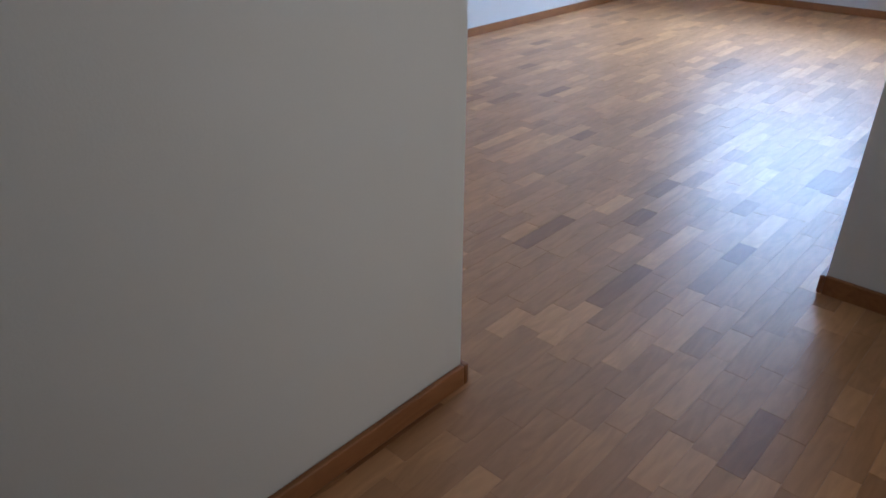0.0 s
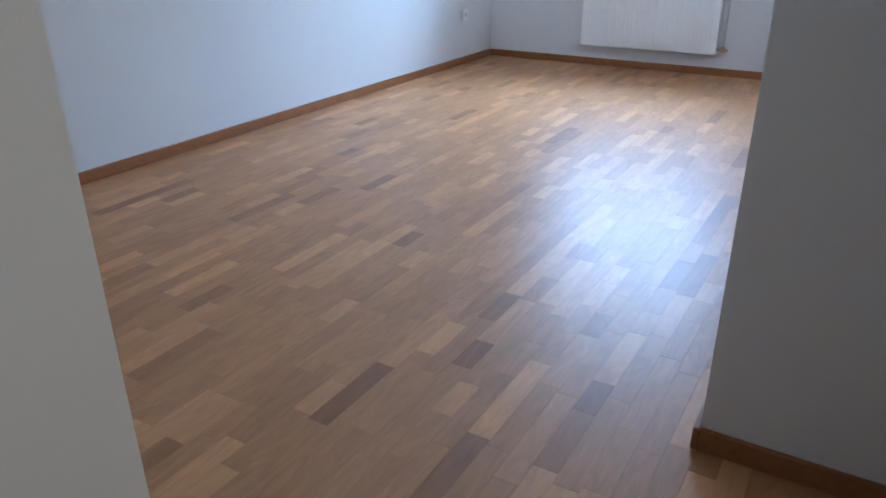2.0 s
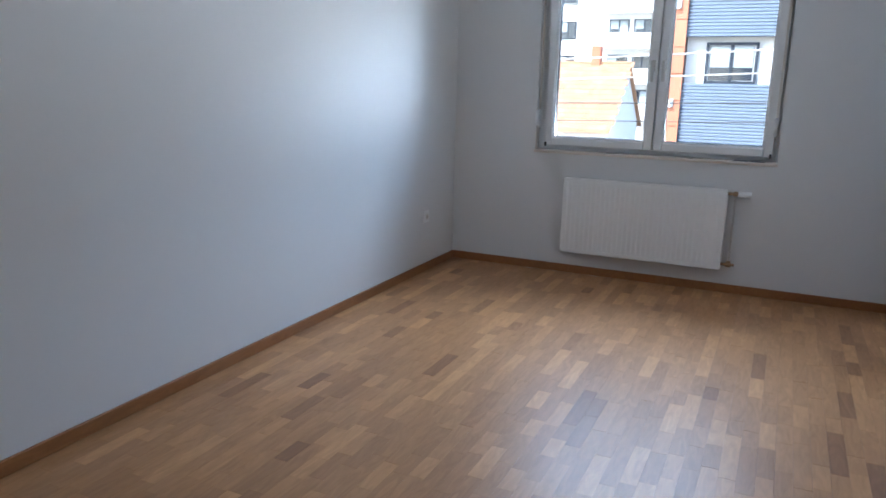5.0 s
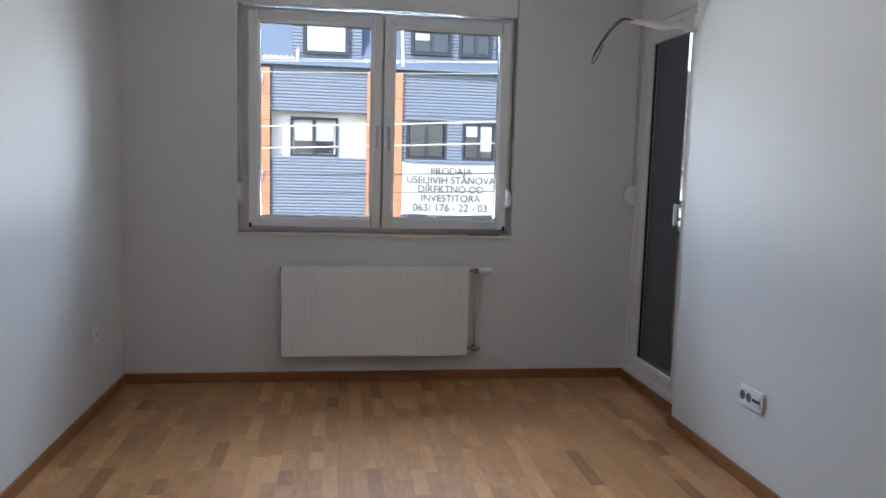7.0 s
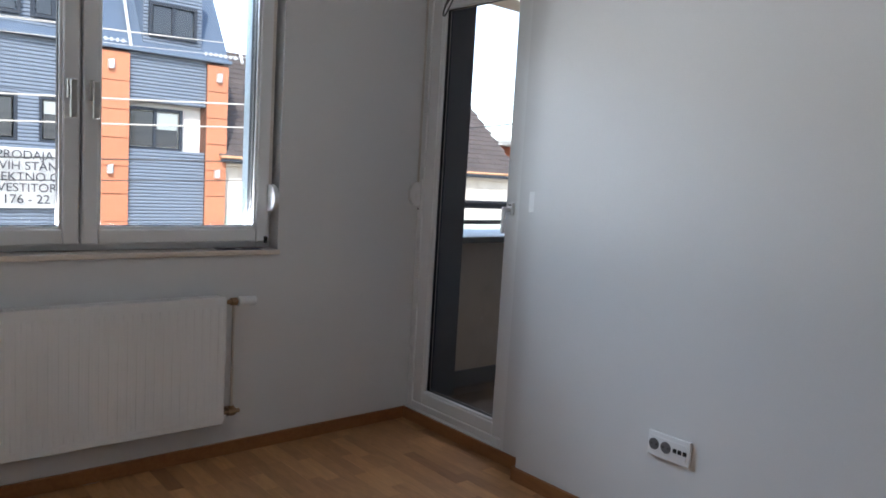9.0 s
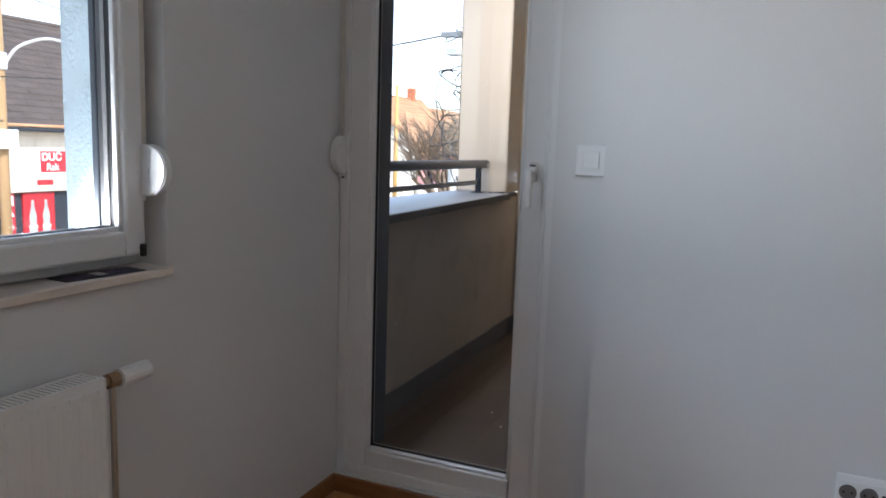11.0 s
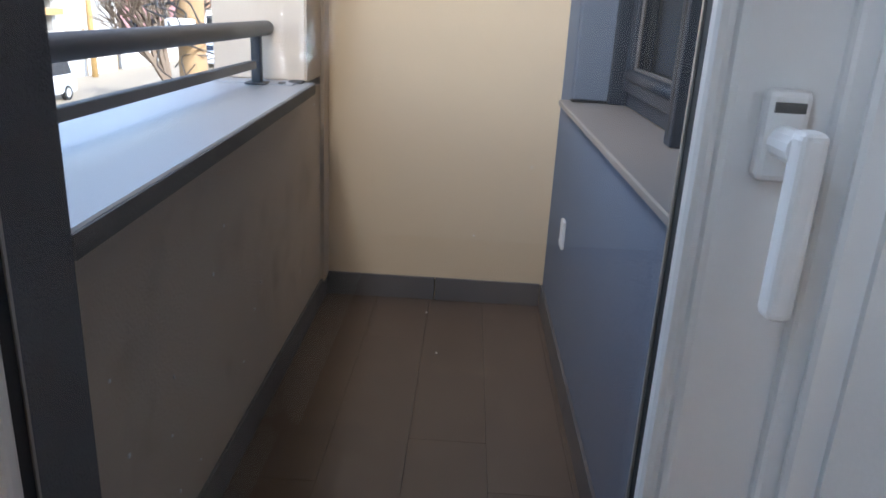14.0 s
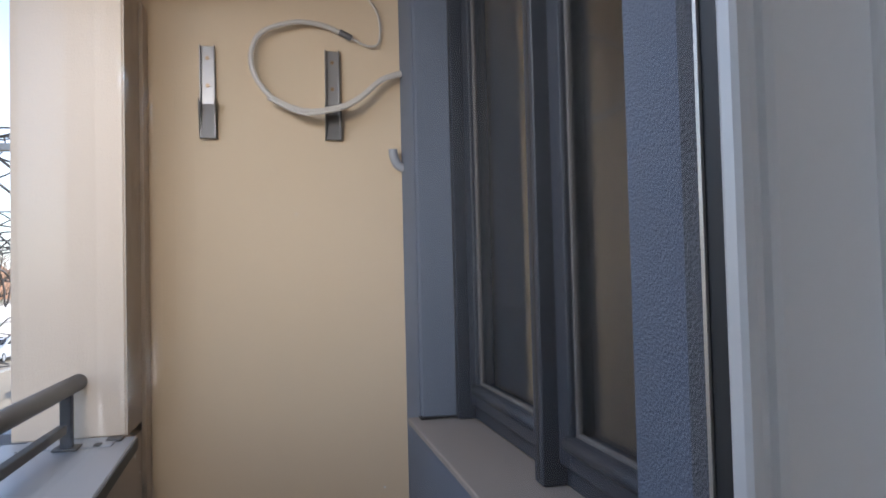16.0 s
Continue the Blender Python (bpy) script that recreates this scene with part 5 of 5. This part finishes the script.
part("coping", boxes((46.5, 80, 20.12, 20.53, G + 1.752, G + 1.85), bevel=0.02), M_concrete, wall2)


def car(at, turn, paint, label, van=False):
    c = thing("car", label, "car", at, turn=turn)
    L2, W2, top = 2.1, 0.86, 1.85 if van else 1.45
    roof0 = -2.0 if van else -1.5
    prof = [(-2.1, 0.3), (-2.12, 0.75), (-2.0, 0.98), (roof0, 1.02 if not van else 1.2), (roof0 + 0.35, top - 0.05), (-0.6, top), (0.35, top - 0.05), (1.0, 1.02), (1.9, 0.88), (2.12, 0.65), (2.1, 0.3)]
    bm = bmesh.new()
    prism(bm, prof, "y", -W2, W2)
    bmesh.ops.bevel(bm, geom=list(bm.edges), offset=0.05, segments=2, affect="EDGES")
    part("body", bm, paint, c)
    for sy in (-1, 1):
        bm = bmesh.new()
        prism(bm, [(roof0 + 0.25, 1.08), (roof0 + 0.5, top - 0.14), (0.25, top - 0.14), (0.75, 1.06)], "y", sy * (W2 + 0.004), sy * (W2 - 0.02))
        part("side_window", bm, M_pane_far, c)
    bm = bmesh.new()
    prism(bm, [(0.42, top - 0.13), (0.98, 1.06), (1.0, 1.06), (0.46, top - 0.10)], "y", -W2 + 0.12, W2 - 0.12)
    part("windscreen", bm, M_pane_far, c)
    for sx in (-1.35, 1.35):
        for sy in (-1, 1):
            w = part("wheel", tube(bmesh.new(), [(sx, sy * (W2 - 0.16), 0.31), (sx, sy * (W2 + 0.02), 0.31)], 0.31, 18), M_tyre, c)
            part("rim", tube(bmesh.new(), [(sx, sy * (W2 + 0.021), 0.31), (sx, sy * (W2 + 0.03), 0.31)], 0.19, 12), M_zinc, w)
    for sy in (-0.6, 0.6):
        part("headlight", boxes((2.05, 2.13, sy - 0.16, sy + 0.16, 0.66, 0.80), bevel=0.02), M_white_letter, c)
    return c


car((31.5, 17.2, G), 180, M_car_w, "pale blue-white parked van by the hoarding", True)
car((21.5, 5.2, G), 0, M_car_d, "dark car parked at the near kerb")
car((38.0, 9.3, G - 0.085), 0, M_car_w, "white car standing in the street")
car((52, 16.8, G), 180, M_car_w, "white car parked by the yard wall")


def tower(x0, x1, y, top, label, seed):
    t = thing("apartment_tower", label, "building", (0, 0, 0))
    part("wall", boxes((x0, x1, y, y + 12, G, top)), M_white_ext, t)
    part("roof", boxes((x0 - 0.3, x1 + 0.3, y - 0.3, y + 12.3, top, top + 0.35)), M_concrete, t)
    r = random.Random(seed)
    z = -1.0
    while z < top - 2.2:
        bal = part("balcony", boxes((x1 - 5.4, x1 - 0.6, y - 1.1, y, z - 0.35, z + 0.95)), M_white_ext, t)
        for xw in (x1 - 5.0, x1 - 2.9):
            far_window(xw, xw + 1.7, z + 0.6, z + 2.1, y - 0.05, t, (r.choice((0, 0.5)), r.choice((0, 0.8))))
        for xw in (x0 + 1.2, x0 + 4.0):
            far_window(xw, xw + 1.5, z + 0.5, z + 2.0, y - 0.05, t, (r.choice((0, 0.6)), 0))
        z += 2.9
    return t


tower(-21, -7.6, 60, 12.0, "white apartment block beyond the street", 2)
tower(-38, -23, 75, 15.0, "pale apartment block farther away", 4)
# ---- oak floor strips, last ----
SW, GAP, TH = 0.0585, 0.0003, 0.012
LENS = (0.14, 0.18, 0.23, 0.28, 0.35)


def strip_verts(x, y, length, dz=0.0):
    c = 0.0003
    x0, x1, y0, y1 = x + GAP / 2, x + SW - GAP / 2, y + GAP / 2, y + length - GAP / 2
    v = [(x0, y0, -TH), (x1, y0, -TH), (x1, y1, -TH), (x0, y1, -TH), (x0, y0, dz - c), (x1, y0, dz - c), (x1, y1, dz - c), (x0, y1, dz - c),
         (x0 + c, y0 + c, dz), (x1 - c, y0 + c, dz), (x1 - c, y1 - c, dz), (x0 + c, y1 - c, dz)]
    f = [(8, 9, 10, 11)] + [(4 + i, 4 + (i + 1) % 4, 8 + (i + 1) % 4, 8 + i) for i in range(4)] + [(i, (i + 1) % 4, 4 + (i + 1) % 4, 4 + i) for i in range(4)]
    return v, f


floor_thing = tagged(new("floor"), "lacquered oak strip floor with mixed light and brown strips", "floor", kind="structure")
strip_mesh = {}
for ln in LENS:
    v, f = strip_verts(0, 0, ln)
    me = bpy.data.meshes.new("strip")
    me.from_pydata(v, [], f)
    me.materials.append(M_strip)
    strip_mesh[ln] = me
rng = random.Random(7)
all_v, all_f, count = [], [], 0
row, x = 0, 0.0
while x < 4.0:
    y_end = 0.0 if x < WD - 0.01 else NECK
    y_start = DEEP - 0.02 if x + SW < HX0 else HY
    y = y_start - rng.random() * 0.3
    while y < y_end:
        ln = rng.choice(LENS)
        dz = rng.uniform(-0.00025, 0.00025)
        if y + ln > y_end - 0.002:
            ln2 = y_end - 0.002 - y
            if ln2 > 0.02:
                v, f = strip_verts(x, y, ln2, dz)
                all_f += [tuple(i + len(all_v) for i in q) for q in f]
                all_v += v
            break
        if -5.0 < y < -3.0 and x + SW < W and count < 300:
            o = new("strip", strip_mesh[ln])
            o.parent = floor_thing
            o.location = (x, y, dz)
            count += 1
        else:
            v, f = strip_verts(x, y, ln, dz)
            all_f += [tuple(i + len(all_v) for i in q) for q in f]
            all_v += v
        y += ln
    x += SW
me = bpy.data.meshes.new("strips")
me.from_pydata(all_v, [], all_f)
me.materials.append(M_strip)
rest = new("strips", me)
rest.parent = floor_thing
tagged(rest, "further oak strips", kind="stuff")

# ---- balcony tiles ----
bt = tagged(new("balcony_tiles"), "brown wood-look tiles on the balcony floor", "floor", kind="structure")
ty = 0.20
for i in range(3):
    for j in range(6):
        x0 = BX0 + i * 1.2 - (0.35, 0.75, 0.15)[j % 3]
        x1 = x0 + 1.1988
        y1 = PY - 0.002 - j * ty
        y0 = y1 - ty + 0.0008
        x0, x1, y0 = max(x0, BX0), min(x1, BX1 - 0.002), max(y0, BH + 0.002)
        if x1 - x0 > 0.05 and y1 - y0 > 0.02:
            part("tile", boxes((x0, x1, y0, y1, BZ - 0.01, BZ), bevel=0.0003), M_tile, bt)
for i in range(4):
    x0, x1 = BX0 + i * 0.6, min(BX0 + (i + 1) * 0.6 - 0.003, BX1 - 0.012)
    if x1 > x0 + 0.03:
        part("skirting_tile", boxes((x0, x1, PY - 0.009, PY - 0.0005, BZ + 0.0005, BZ + 0.090), bevel=0.001), M_skirt, bt)
        part("skirting_tile", boxes((x0, x1, BH + 0.0005, BH + 0.009, BZ + 0.0005, BZ + 0.090), bevel=0.001), M_skirt, bt)
for y0, y1 in ((-0.755, -0.36), (-0.357, 0.075)):
    part("skirting_tile", boxes((BX1 - 0.010, BX1 - 0.0005, y0, y1, BZ + 0.0005, BZ + 0.090), bevel=0.001), M_skirt, bt)
